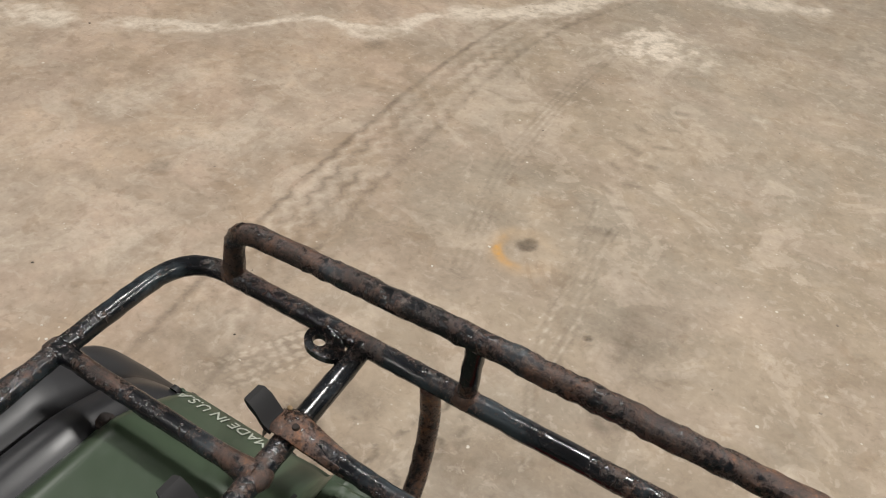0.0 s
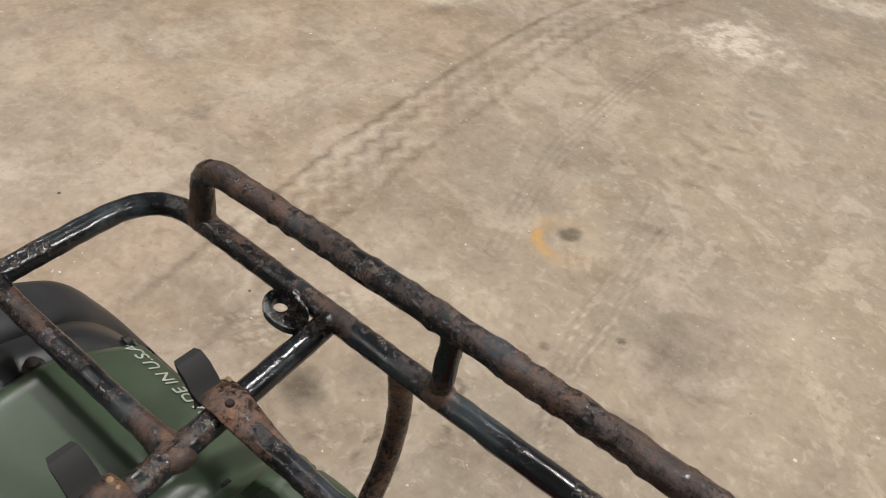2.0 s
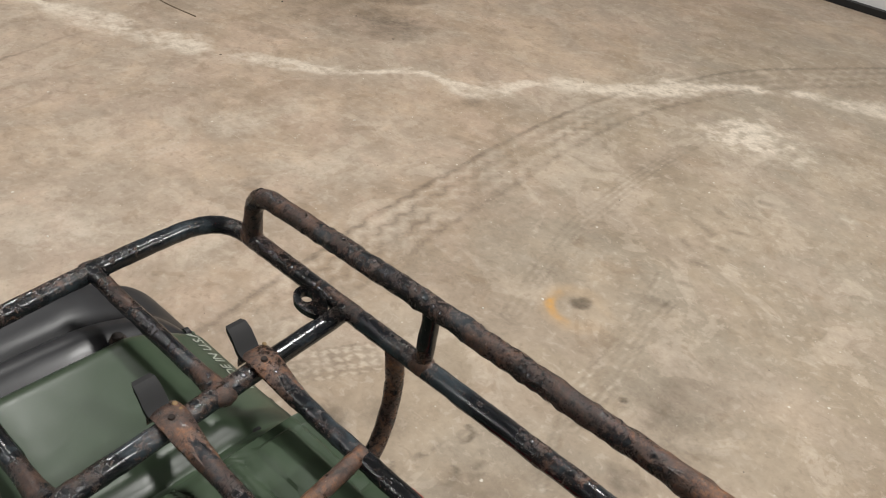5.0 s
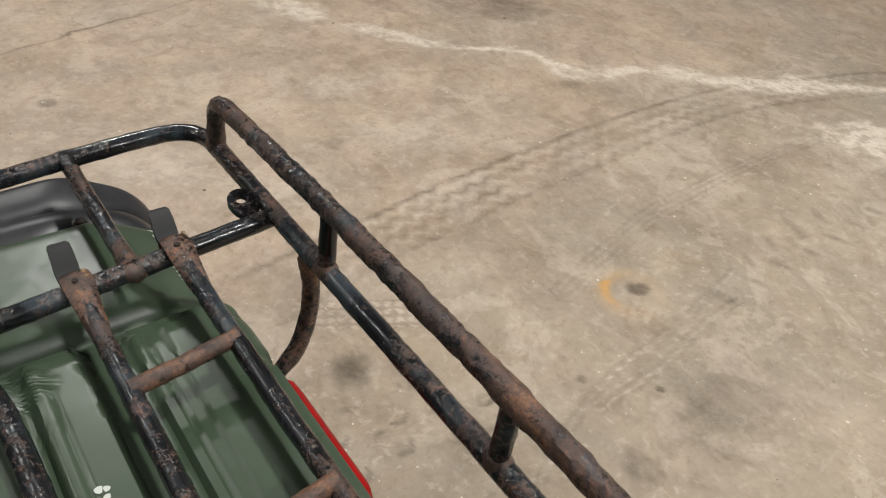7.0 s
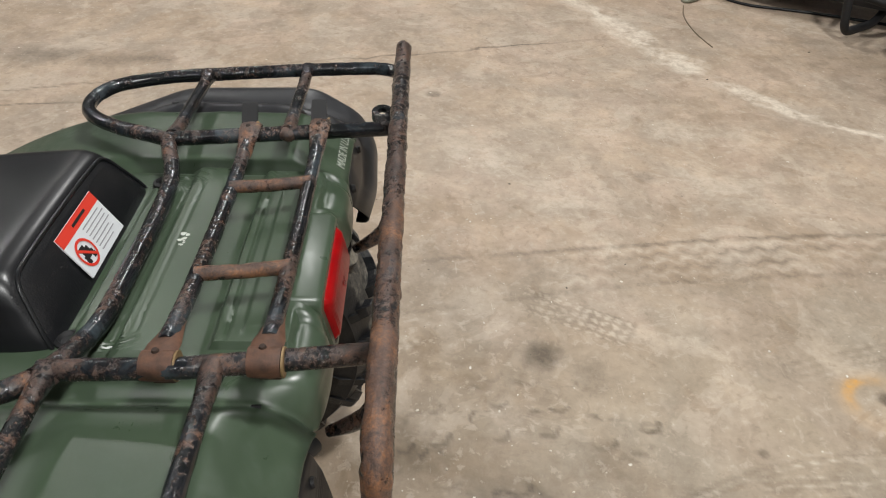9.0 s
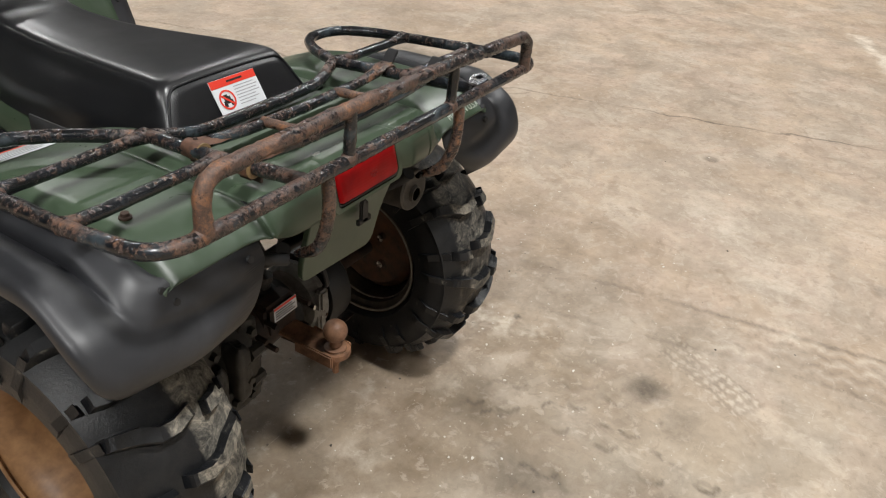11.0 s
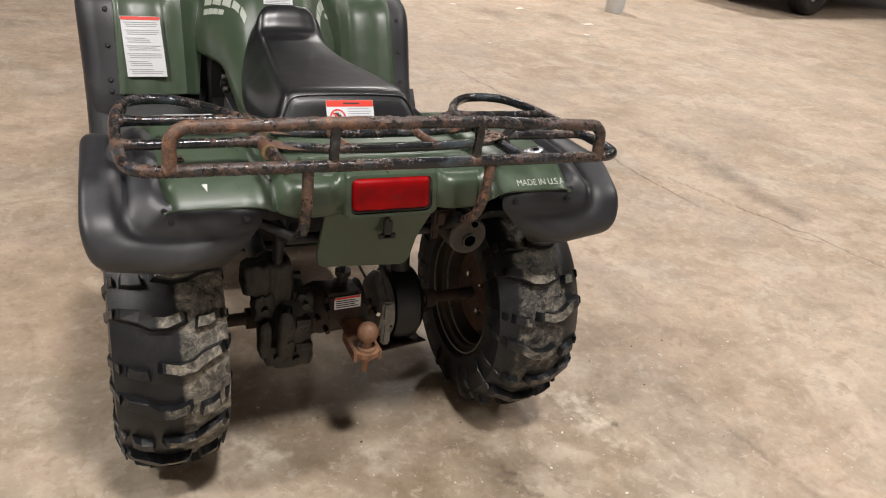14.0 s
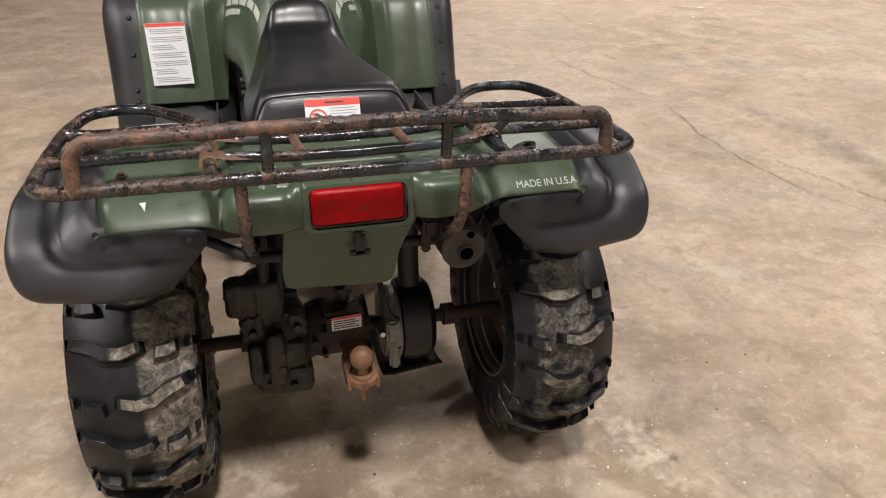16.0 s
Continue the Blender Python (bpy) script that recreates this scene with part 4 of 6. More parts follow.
# bare chips in the paint
for x, z, r_ in ((-0.353, 0.764, 0.0052),):
    bm = bmesh.new()
    bm.faces.new([bm.verts.new((x + r_ * a, rear_point(x + r_ * a, z + r_ * b) - 0.0012, z + r_ * b + 0.0006)) for a, b in ((-1.2, 0.9), (0.9, 1.0), (0.7, 0.2), (0.5, -0.9), (-0.1, -0.2), (-0.5, 0.2))])
    part("paint_chip", bm, CHIP, fender, "pale chip in the green plastic", False)
bm = bmesh.new()
bm.faces.new([bm.verts.new((x, y, fender_top(x, y) + 0.0014)) for x, y in ((-0.083, 0.124), (-0.079, 0.120), (-0.067, 0.121), (-0.062, 0.125), (-0.070, 0.127))])
part("paint_chip", bm, CHIP, fender, "pale chip in the green plastic", False)
chip = random.Random(3)
for k in range(9):
    x, y, r_ = 0.012 + 0.028 * chip.random(), 0.258 + 0.016 * chip.random(), 0.001 + 0.0033 * chip.random()
    bm = bmesh.new()
    bm.faces.new([bm.verts.new((x + r_ * math.cos(a) * (0.6 + 0.5 * chip.random()), y + r_ * math.sin(a) * (0.6 + 0.5 * chip.random()), fender_top(x, y) + 0.0009)) for a in (2 * math.pi * q / 7 for q in range(7))])
    part("paint_chip", bm, CHIP, fender, "pale chip in the green plastic", False)


# Rubber grommets; the dark hole of each is put in as a black disc.
for x, y in ((0.178, 0.336), (-0.150, 0.350)):
    bm = lathe(bmesh.new(), [(-0.004, 0.0), (-0.004, 0.016), (0.003, 0.015), (0.005, 0.011), (0.001, 0.008), (0.0, 0.0)], (x, y, fender_top(x, y)), "Z", 20)
    part("grommet", bm, DARK, fender, "black rubber grommet")


def decal(name, x0, x1, y0, y1, lift, mat, label):
    """A sticker lying on the fender."""
    bm = bmesh.new()
    loft(bm, [[(x0 + (x1 - x0) * i / 10, y0 + (y1 - y0) * k / 10, fender_top(x0 + (x1 - x0) * i / 10, y0 + (y1 - y0) * k / 10) + lift) for k in range(11)] for i in range(11)])
    return part(name, bm, mat, fender, label, False)


decal("warning_label", -0.386, -0.280, 0.505, 0.600, 0.0012, WHITE, "white label with a red band")
decal("red_band", -0.385, -0.281, 0.580, 0.599, 0.0018, LABEL_RED, "red band of the label")
for k in range(5):
    decal("print_line", -0.375, -0.300 + 0.008 * (k % 2), 0.515 + 0.012 * k, 0.519 + 0.012 * k, 0.0018, LABEL_GREY, "")

# black flares riveted round the fender
FLARE = (
    ((.400, .70, .635), (.405, .40, .750), (.405, .22, .752), (.408, .160, .735), (.405, .125, .722), (.37, .115, .716), (.270, .112, .712)),
    ((.445, .72, .660), (.452, .40, .779), (.452, .20, .780), (.450, .125, .760), (.437, .102, .743), (.38, .090, .7365), (.264, .088, .730)),
    ((.470, .73, .645), (.482, .40, .774), (.484, .19, .772), (.486, .108, .742), (.474, .080, .712), (.38, .070, .698), (.262, .076, .704)),
    ((.476, .73, .630), (.490, .40, .752), (.492, .185, .750), (.500, .100, .728), (.490, .074, .694), (.385, .066, .676), (.270, .068, .692)),
    ((.500, .74, .640), (.514, .40, .768), (.518, .178, .766), (.530, .085, .725), (.522, .056, .678), (.40, .050, .655), (.287, .058, .672)),
    ((.545, .75, .635), (.556, .40, .768), (.562, .165, .772), (.570, .078, .715), (.556, .050, .655), (.42, .044, .632), (.312, .052, .645)),
    ((.555, .75, .610), (.566, .40, .748), (.570, .158, .750), (.573, .085, .690), (.556, .060, .630), (.42, .056, .612), (.335, .060, .620)),
    ((.535, .74, .606), (.548, .40, .745), (.552, .168, .746), (.553, .098, .688), (.532, .080, .626), (.42, .076, .610), (.338, .078, .618)))
for sx in (1, -1):
    rows = [rounded([(CX + sx * x, y, z + (0.012 * smooth01(0.75, 0.64, z) if sx < 0 and y < 0.15 else 0.0)) for x, y, z in row], 0.030, 6) for row in FLARE]
    cross = [spline([r[k] for r in rows], 4) for k in range(len(rows[0]))]
    bm = bmesh.new()
    loft(bm, cross)
    flare = thicken(part("fender_flare", bm, BLACK, fender, "matt black plastic fender flare"), 0.004, -1 if sx > 0 else 1)
    for x, y, z, ny in ((.468, .40, .776, 0), (.468, .24, .776, 0), (.455, .60, .725, 0), (.425, .076, .716, 1), (.290, .074, .716, 1), (.436, .088, .734, 1)):
        bm = bmesh.new()
        m = Matrix.Translation((CX + sx * x, y, z)) @ (Matrix.Rotation(radians(75), 4, "X") if ny else Matrix.Rotation(radians(15 * sx), 4, "Y"))
        bmesh.ops.create_cone(bm, cap_ends=True, segments=14, radius1=0.0075, radius2=0.0055, depth=0.006, matrix=m)
        part("push_rivet", bm, DARK, fender)


def lettering(text, size, at_, turn, mat, parent, label):
    cu = bpy.data.curves.new("lettering", "FONT")
    cu.body, cu.size, cu.extrude, cu.offset = text, size, 0.0004, 0.0
    tmp = bpy.data.objects.new("lettering", cu)
    scene.collection.objects.link(tmp)
    bpy.context.view_layer.update()
    me = bpy.data.meshes.new_from_object(tmp.evaluated_get(bpy.context.evaluated_depsgraph_get()))
    bpy.data.objects.remove(tmp)
    me.materials.clear()
    me.materials.append(mat)
    ob = new("lettering", me)
    ob.matrix_world = Matrix.Translation(at_) @ turn
    ob.parent = parent
    ob["label"] = label
    return ob


made = lettering("MADE IN U.S.A.", 0.0185, (0, 0, 0), Matrix(), PALE_PRINT, fender, "worn pale lettering")
for vv in made.data.vertices:
    x_, z_ = 0.3045 + vv.co.x, 0.7455 + 0.72 * vv.co.y
    vv.co = (x_, rear_point(x_, z_) - 0.0010 - max(0.0, vv.co.z), z_ + 0.0006)

# tail light in its moulded surround
bm = bmesh.new()
rows = []
for yy, gx, gz in ((0.132, 0.000, 0.000), (0.082, 0.000, 0.000), (0.076, -0.004, -0.004), (0.076, -0.014, -0.010), (0.088, -0.016, -0.012)):
    pts = []
    hx, rr = 0.101 + gx, 0.014
    for qx, qz, a0 in ((1, 1, 0), (-1, 1, 90), (-1, -1, 180), (1, -1, 270)):
        hz = (0.0435 if qz > 0 else 0.0505) + gz
        for k in range(6):
            a = radians(a0 + 90 * k / 5)
            pts.append((CX + qx * (hx - rr) + rr * math.cos(a), yy + 0.24 * (qz * (hz - rr)), 0.7515 + qz * (hz - rr) + rr * math.sin(a)))
    rows.append(pts)
loft(bm, rows, True)
light = part("tail_light", bm, GREEN, bike, "red tail light in a green surround")
bm = bmesh.new()
rows = []
for yy, g in ((0.097, 0.0), (0.075, 0.0), (0.0690, -0.004), (0.0665, -0.012)):
    pts = []
    hx, hz, rr = 0.082 + g, 0.032 + g, 0.009
    for qx, qz, a0 in ((1, 1, 0), (-1, 1, 90), (-1, -1, 180), (1, -1, 270)):
        for k in range(5):
            a = radians(a0 + 90 * k / 4)
            pts.append((CX - 0.002 + qx * (hx - rr) + rr * math.cos(a), yy + 0.24 * qz * (hz - rr), 0.752 + qz * (hz - rr) + rr * math.sin(a)))
    rows.append(pts)
grid_ = loft(bm, rows, True)
bm.faces.new(grid_[-1])
part("lens", bm, LENS, light, "glossy red lens")
# Black ring put in for the shadow line between lens and surround.
lens_gap_shade = rounded([(CX - 0.002 + a * 0.0845, 0.0785 + 0.24 * b * 0.0345, 0.752 + b * 0.0345) for a, b in ((0, 1), (-1, 1), (-1, -1), (1, -1), (1, 1), (0, 1))], 0.011)
part("lens_gap_shade", sweep(bmesh.new(), lens_gap_shade, 0.0026, 8), DARK, light, "black ring painted as the shadow line round the lens")
bm = bmesh.new()
for k in range(5):
    for j in range(5):
        if (k - 2) ** 2 + (j - 2) ** 2 < 6:
            box(bm, (CX + 0.004 + (k - 2) * 0.0042, 0.0661 + (j - 2) * 0.0010, 0.752 + (j - 2) * 0.0042), (0.002, 0.0008, 0.002))
part("reflector_dots", bm, material("lens_shadow", 0.3, 0, (0.22, 0.004, 0.005))[0], light, "", False)

# green plate below the light
bm = bmesh.new()
outline = rounded([(a, b, 0) for a, b in ((-0.128, 0.708), (-0.136, 0.606), (-0.130, 0.574), (0.060, 0.562), (0.073, 0.576), (0.082, 0.640), (0.104, 0.690), (0.108, 0.708))], 0.02, 4)
bm.faces.new([bm.verts.new((q.x, 0.088 + (0.708 - q.y) * 0.17, q.y)) for q in outline])
plate = thicken(part("rear_plate", bm, GREEN, bike, "flat green plate below the tail light", False), 0.012, 1, 0.002)
bm = bmesh.new()
box(bm, (0.005, 0.082, 0.668), (0.020, 0.008, 0.040), 0.002)
box(bm, (0.005, 0.082, 0.652), (0.038, 0.008, 0.012), 0.002)
box(bm, (0.001, 0.081, 0.690), (0.012, 0.008, 0.012), 0.002)
part("latch", bm, DARK, plate, "small black rubber latch", False)

# ---- seat ----
SEAT = ((.400, .345, .852, .138, .172, .745), (.412, .362, .860, .143, .176, .745), (.44, .40, .863, .144, .179, .74), (.55, .52, .857, .133, .180, .73), (.68, .66, .848, .118, .178, .72),
        (.79, .78, .843, .104, .168, .71), (.87, .87, .845, .097, .156, .705), (.940, .945, .850, .093, .144, .71), (.985, .995, .866, .088, .132, .73), (1.012, 1.025, .904, .080, .120, .75), (1.037, 1.05, .922, .067, .106, .78), (1.065, 1.07, .908, .054, .09, .82))
prof = spline([(s[0], s[2], s[3]) for s in SEAT], 5)
prof2 = spline([(s[1], s[4], s[5]) for s in SEAT], 5)
rows = []
for (yt, zt, ht), (yb, hb, zb) in zip(((p.x, p.y, p.z) for p in prof), ((p.x, p.y, p.z) for p in prof2)):
    pts = []
    section = [(hb, zb), (hb * 0.985, zb + (zt - zb) * 0.35), (ht + (hb - ht) * 0.55, zb + (zt - zb) * 0.62), (ht + 0.012, zt - 0.028), (ht + 0.003, zt - 0.012), (ht - 0.010, zt - 0.002), (ht - 0.035, zt + 0.001), (ht * 0.35, zt + 0.003)]
    full = [(-x, z) for x, z in section] + [(x, z) for x, z in reversed(section)]
    for q in spline([(x, z, 0) for x, z in full], 3):
        t = (zt - q.y) / max(zt - zb, 1e-3)
        pts.append((CX + q.x, yt + (yb - yt) * max(0.0, t), q.y))
    rows.append(pts)
bm = bmesh.new()
g = loft(bm, rows)
# padded rear face: rings drawn inwards
ring0 = rows[0]
mid = Vector((CX, 0.375, 0.803))
prev = g[0]
for share, push in ((0.955, -0.006), (0.90, -0.009), (0.6, -0.010), (0.0, -0.010)):
    if share:
        cur = [bm.verts.new(mid.lerp(Vector(p), share) + Vector((0, push, push * 0.5))) for p in ring0]
        for k in range(len(cur) - 1):
            bm.faces.new((prev[k], prev[k + 1], cur[k + 1], cur[k]))
        prev = cur
    else:
        bm.faces.new(prev)
seat = part("seat", bm, VINYL, bike, "long black vinyl saddle seat")
seat.data.materials.append(seat_vinyl("grained_vinyl", 380, 0.40))
for poly in seat.data.polygons:
    if poly.center.y < 0.40 and poly.normal.y < -0.45:
        poly.material_index = 1
piping = [Vector(p) + Vector((0, -0.001, 0.001)) for p in rows[0][2:-2]]
part("piping", sweep(bmesh.new(), piping, 0.0026, 8), VINYL, seat)


def panel(bm, org, ux, uz, x0, x1, z0, z1, lift):
    """A thin raised rectangle on a label, in the label's own axes."""
    nrm = ux.cross(uz).normalized()
    lo = [org + ux * a + uz * b - nrm * 0.0003 for a, b in ((x0, z0), (x1, z0), (x1, z1), (x0, z1))]
    hi = [p + nrm * (lift + 0.0003) for p in lo]
    v = [bm.verts.new(p) for p in lo + hi]
    for f_ in ((4, 5, 6, 7), (0, 1, 5, 4), (1, 2, 6, 5), (2, 3, 7, 6), (3, 0, 4, 7)):
        bm.faces.new([v[k] for k in f_])


def disc(bm, org, ux, uz, cx, cz, r0, r1, lift, n=28):
    nrm = ux.cross(uz).normalized()
    a = [bm.verts.new(org + ux * (cx + r1 * math.cos(2 * math.pi * k / n)) + uz * (cz + r1 * math.sin(2 * math.pi * k / n)) + nrm * lift) for k in range(n)]
    b = [bm.verts.new(org + ux * (cx + r0 * math.cos(2 * math.pi * k / n)) + uz * (cz + r0 * math.sin(2 * math.pi * k / n)) + nrm * lift) for k in range(n)]
    for k in range(n):
        bm.faces.new((a[k], a[(k + 1) % n], b[(k + 1) % n], b[k]))


# warning label on the back of the seat
org = Vector((-0.052, 0.3565, 0.793))
ux, uz = Vector((1, 0, 0)), Vector((0, 0.033, 0.052)).normalized()
bm = bmesh.new()
panel(bm, org, ux, uz, 0, 0.112, 0, 0.062, 0.0012)
seat_label = part("warning_label", bm, WHITE, seat, "white warning label with a red band", False)
bm = bmesh.new()
panel(bm, org, ux, uz, 0.0005, 0.1115, 0.047, 0.0615, 0.0018)
part("red_band", bm, LABEL_RED, seat, "red band of the label", False)
bm = bmesh.new()
disc(bm, org, ux, uz, 0.025, 0.023, 0.0150, 0.0185, 0.0024)
panel(bm, org + ux * 0.025 + uz * 0.023, (ux * 0.75 - uz * 0.66).normalized(), (ux * 0.66 + uz * 0.75).normalized(), -0.0165, 0.0165, -0.0018, 0.0018, 0.0023)
part("ban_ring", bm, LABEL_RED, seat, "red ban sign", False)
bm = bmesh.new()
panel(bm, org, ux, uz, 0.015, 0.036, 0.016, 0.022, 0.0019)
panel(bm, org, ux, uz, 0.018, 0.028, 0.022, 0.033, 0.0019)
panel(bm, org, ux, uz, 0.027, 0.033, 0.022, 0.029, 0.0019)
panel(bm, org, ux, uz, 0.014, 0.021, 0.011, 0.017, 0.0019)
panel(bm, org, ux, uz, 0.030, 0.037, 0.011, 0.017, 0.0019)
part("pictogram", bm, INK, seat, "small black vehicle pictogram", False)
for k, w in enumerate((0.050, 0.056, 0.052, 0.056, 0.044, 0.050, 0.038)):
    bm = bmesh.new()
    panel(bm, org, ux, uz, 0.050, 0.050 + w, 0.041 - 0.0056 * k, 0.0425 - 0.0056 * k, 0.0018)
    part("print_line", bm, LABEL_GREY, seat, "", False)
bm = bmesh.new()
panel(bm, org, ux, uz, 0.040, 0.078, 0.0525, 0.0560, 0.0023)
part("heading_bar", bm, INK, seat, "", False)

# ---- tank cover and front fender ----
bm = bmesh.new()
rows = []
for y, zt, ht, hb, zb in ((.80, .76, .070, .145, .62), (.88, .775, .075, .152, .635), (.96, .810, .078, .156, .655), (1.04, .868, .082, .160, .685), (1.12, .935, .088, .170, .720), (1.22, .962, .105, .200, .722), (1.34, .98, .135, .213, .706), (1.46, .975, .14, .215, .70)):
    half = [(hb, zb), (hb * 0.985, zb + (zt - zb) * 0.28), (ht + (hb - ht) * 0.55, zb + (zt - zb) * 0.66), (ht + 0.012, zt - 0.030), (ht - 0.015, zt - 0.006), (ht * 0.4, zt)]
    full = [(-x, z) for x, z in half] + [(x, z) for x, z in reversed(half)]
    rows.append([(CX + q.x, y, q.y) for q in spline([(x, z, 0) for x, z in full], 4)])
rows = [[Vector(p) for p in r] for r in zip(*[spline(c, 4) for c in zip(*rows)])]
loft(bm, rows)
tank = thicken(part("tank_cover", bm, GREEN, bike, "dark green tank cover with pale lettering"), 0.004, 1)
def tank_spot(i, j, lift=0.0):
    """A place on the tank cover: i along it, j across it (both may be fractions), lifted off its skin."""
    i0, j0 = int(i), int(j)
    u, w = i - i0, j - j0
    p = rows[i0][j0].lerp(rows[i0 + 1][j0], u).lerp(rows[i0][j0 + 1].lerp(rows[i0 + 1][j0 + 1], u), w)
    nrm = (rows[i0 + 1][j0] - rows[i0][j0]).cross(rows[i0][j0 + 1] - rows[i0][j0]).normalized()
    if nrm.z < 0:
        nrm = -nrm
    return p + nrm * lift


def tank_bar(bm, ci, cj, wide, high, mirror):
    """A thin raised block that follows the tank's skin, set along the line of the mark."""
    def grid(lift):
        spots = []
        for a in (-0.5, -0.17, 0.17, 0.5):
            line = [(ci + wide * a * -0.139 + high * c * 0.038, cj + wide * a * 0.042 + high * c * 0.078) for c in (-0.5, -0.17, 0.17, 0.5)]
            spots.append([tank_spot(i, 44 - j if mirror else j, lift) for i, j in line])
        return spots
    lo, hi = grid(0.0040), grid(0.0056)
    loft(bm, hi)
    loft(bm, [[g[0][0], g[0][3], g[3][3], g[3][0]] for g in (lo, hi)], True)


# worn maker's marks on both flanks, as bars
for mirror in (False, True):
    for ci, cj, wide, high in [(23.0 - 2.02 * k, 7.5 + 0.74 * k, 12.0, 16) for k in range(5)] + [(22.4 - 1.15 * k, 6.15 + 0.38 * k, 7, 8) for k in range(4)]:
        bm = bmesh.new()
        tank_bar(bm, ci, cj, wide, high, mirror)
        part("tank_mark", bm, PALE_PRINT, tank, "worn pale bar of the maker's mark", False)
# white labels behind the seat
for y0, z0, y1, z1 in ((1.088, 0.914, 1.098, 0.9345), (1.108, 0.9375, 1.150, 0.950)):
    org, ux, uz = Vector((-0.050, y0, z0)), Vector((1, 0, 0)), Vector((0, y1 - y0, z1 - z0)).normalized()
    high = Vector((0, y1 - y0, z1 - z0)).length
    bm = bmesh.new()
    panel(bm, org, ux, uz, 0, 0.086, 0, high, 0.004)
    part("warning_label", bm, WHITE, tank, "white instruction label", False)
    for k in range(4):
        bm = bmesh.new()
        panel(bm, org, ux, uz, 0.006, 0.078 - 0.012 * (k % 2), high * (0.14 + 0.2 * k), high * (0.21 + 0.2 * k), 0.0046)
        part("print_line", bm, LABEL_GREY, tank, "", False)

FRONT = ((1.288, .577), (1.298, .600), (1.312, .63), (1.352, .715), (1.393, .80), (1.425, .845), (1.475, .875), (1.55, .885), (1.68, .882), (1.82, .865), (1.95, .82), (2.03, .75))
front_line = spline([(a, b, 0) for a, b in FRONT], 4)
bm = bmesh.new()
rows = []
for i in range(47):
    x = -0.46 + 0.92 * i / 46
    ax = abs(x)
    ridge = 0.028 * math.exp(-((ax - 0.262) / 0.026) ** 2) + 0.010 * smooth01(0.42, 0.455, ax)
    dip = -0.02 * math.exp(-((ax - 0.315) / 0.03) ** 2)
    line = front_line if ax > 0.215 else [p if p.y > 0.735 or p.x > 1.6 else Vector((1.362 + 0.0004 * k, 0.732 + 0.0003 * k, 0)) for k, p in enumerate(front_line)]
    rows.append([(CX + x, p.x - (ridge + dip * 0.4) * (1 - smooth01(1.45, 1.6, p.x)), p.y + 0.4 * (ridge + dip * 0.4)) for p in line])
loft(bm, rows)
front = thicken(part("front_fender", bm, GREEN, bike, "dark green front fender"), 0.004, 1)
for sx in (1, -1):
    bm = bmesh.new()
    rows = []
    for x, dy, dz in ((.452, .004, .0), (.458, -.008, .004), (.50, -.010, .004), (.535, -.004, -.004), (.553, .012, -.018), (.560, .03, -.04), (.556, .05, -.05)):
        line = []
        for p in front_line[:-3]:
            s_ = smooth01(1.27, 1.45, p.x)
            line.append((CX + sx * (x - 0.010 * (1 - s_) + (x - 0.452) * (0.06 if sx < 0 else -0.18)), p.x + dy, p.y + dz))
        first = line[0]
        rows.append([(first[0], first[1] - 0.045 - 0.3 * dy, 0.40), (first[0], first[1] - 0.020, 0.49)] + line)
    loft(bm, rows)
    thicken(part("fender_flare", bm, BLACK, front, "matt black plastic fender flare"), 0.004, -1 if sx > 0 else 1)
    for k in (2, 7, 12, 17):
        p = front_line[k]
        bm = bmesh.new()
        bmesh.ops.create_cone(bm, cap_ends=True, segments=12, radius1=0.008, radius2=0.006, depth=0.006, matrix=Matrix.Translation((CX + sx * 0.482, p.x - 0.014, p.y + 0.006)) @ Matrix.Rotation(radians(64), 4, "X"))
        part("push_rivet", bm, DARK, front)
    # inner black mudguard below the fender
    bm = bmesh.new()
    loft(bm, [[(CX + sx * x, y, z) for y, z in ((1.318, .590), (1.275, .53), (1.215, .46), (1.17, .40), (1.10, .35))] for x in (0.20, 0.30, 0.40, 0.47, 0.545)])
    thicken(part("mudguard", bm, GUARD, front, "dull black plastic mudguard"), 0.005, 1)
# long label on the front fender
org = Vector((-0.4255, 1.3045, 0.629))
ux, uz = Vector((1.0, 0.005, 0.01)).normalized(), Vector((-0.01, 0.083, 0.170)).normalized()
bm = bmesh.new()
panel(bm, org, ux, uz, 0, 0.117, 0, 0.188, 0.010)
part("warning_label", bm, WHITE, front, "long white instruction label with a red head", False)
bm = bmesh.new()
panel(bm, org, ux, uz, 0.001, 0.116, 0.1765, 0.187, 0.011)
part("red_band", bm, LABEL_RED, front, "red head of the label", False)
rng = random.Random(4)
for k in range(27):
    if k % 4 != 3:
        bm = bmesh.new()
        panel(bm, org, ux, uz, 0.007 + 0.006 * (k % 4 > 0), 0.110 - 0.05 * rng.random() ** 2, 0.168 - 0.0061 * k, 0.1698 - 0.0061 * k, 0.011)
        part("print_line", bm, LABEL_GREY, front, "", False)

# black foot of the front rack
bm = lathe(bmesh.new(), [(-0.030, 0.0), (-0.030, 0.024), (0.008, 0.022), (0.016, 0.012), (0.080, 0.011), (0.082, 0.0)], (-0.290, 1.520, 0.886), "Z", 16)
part("rack_foot", bm, DARK, front, "black foot of a rack")

# ---- wheels ----
TYRE_R, TYRE_W = 0.3185, 0.224


def crown(u):
    """Tread radius over the width."""
    return TYRE_R - 0.024 - 0.032 * (abs(u) / (TYRE_W / 2)) ** 2.6


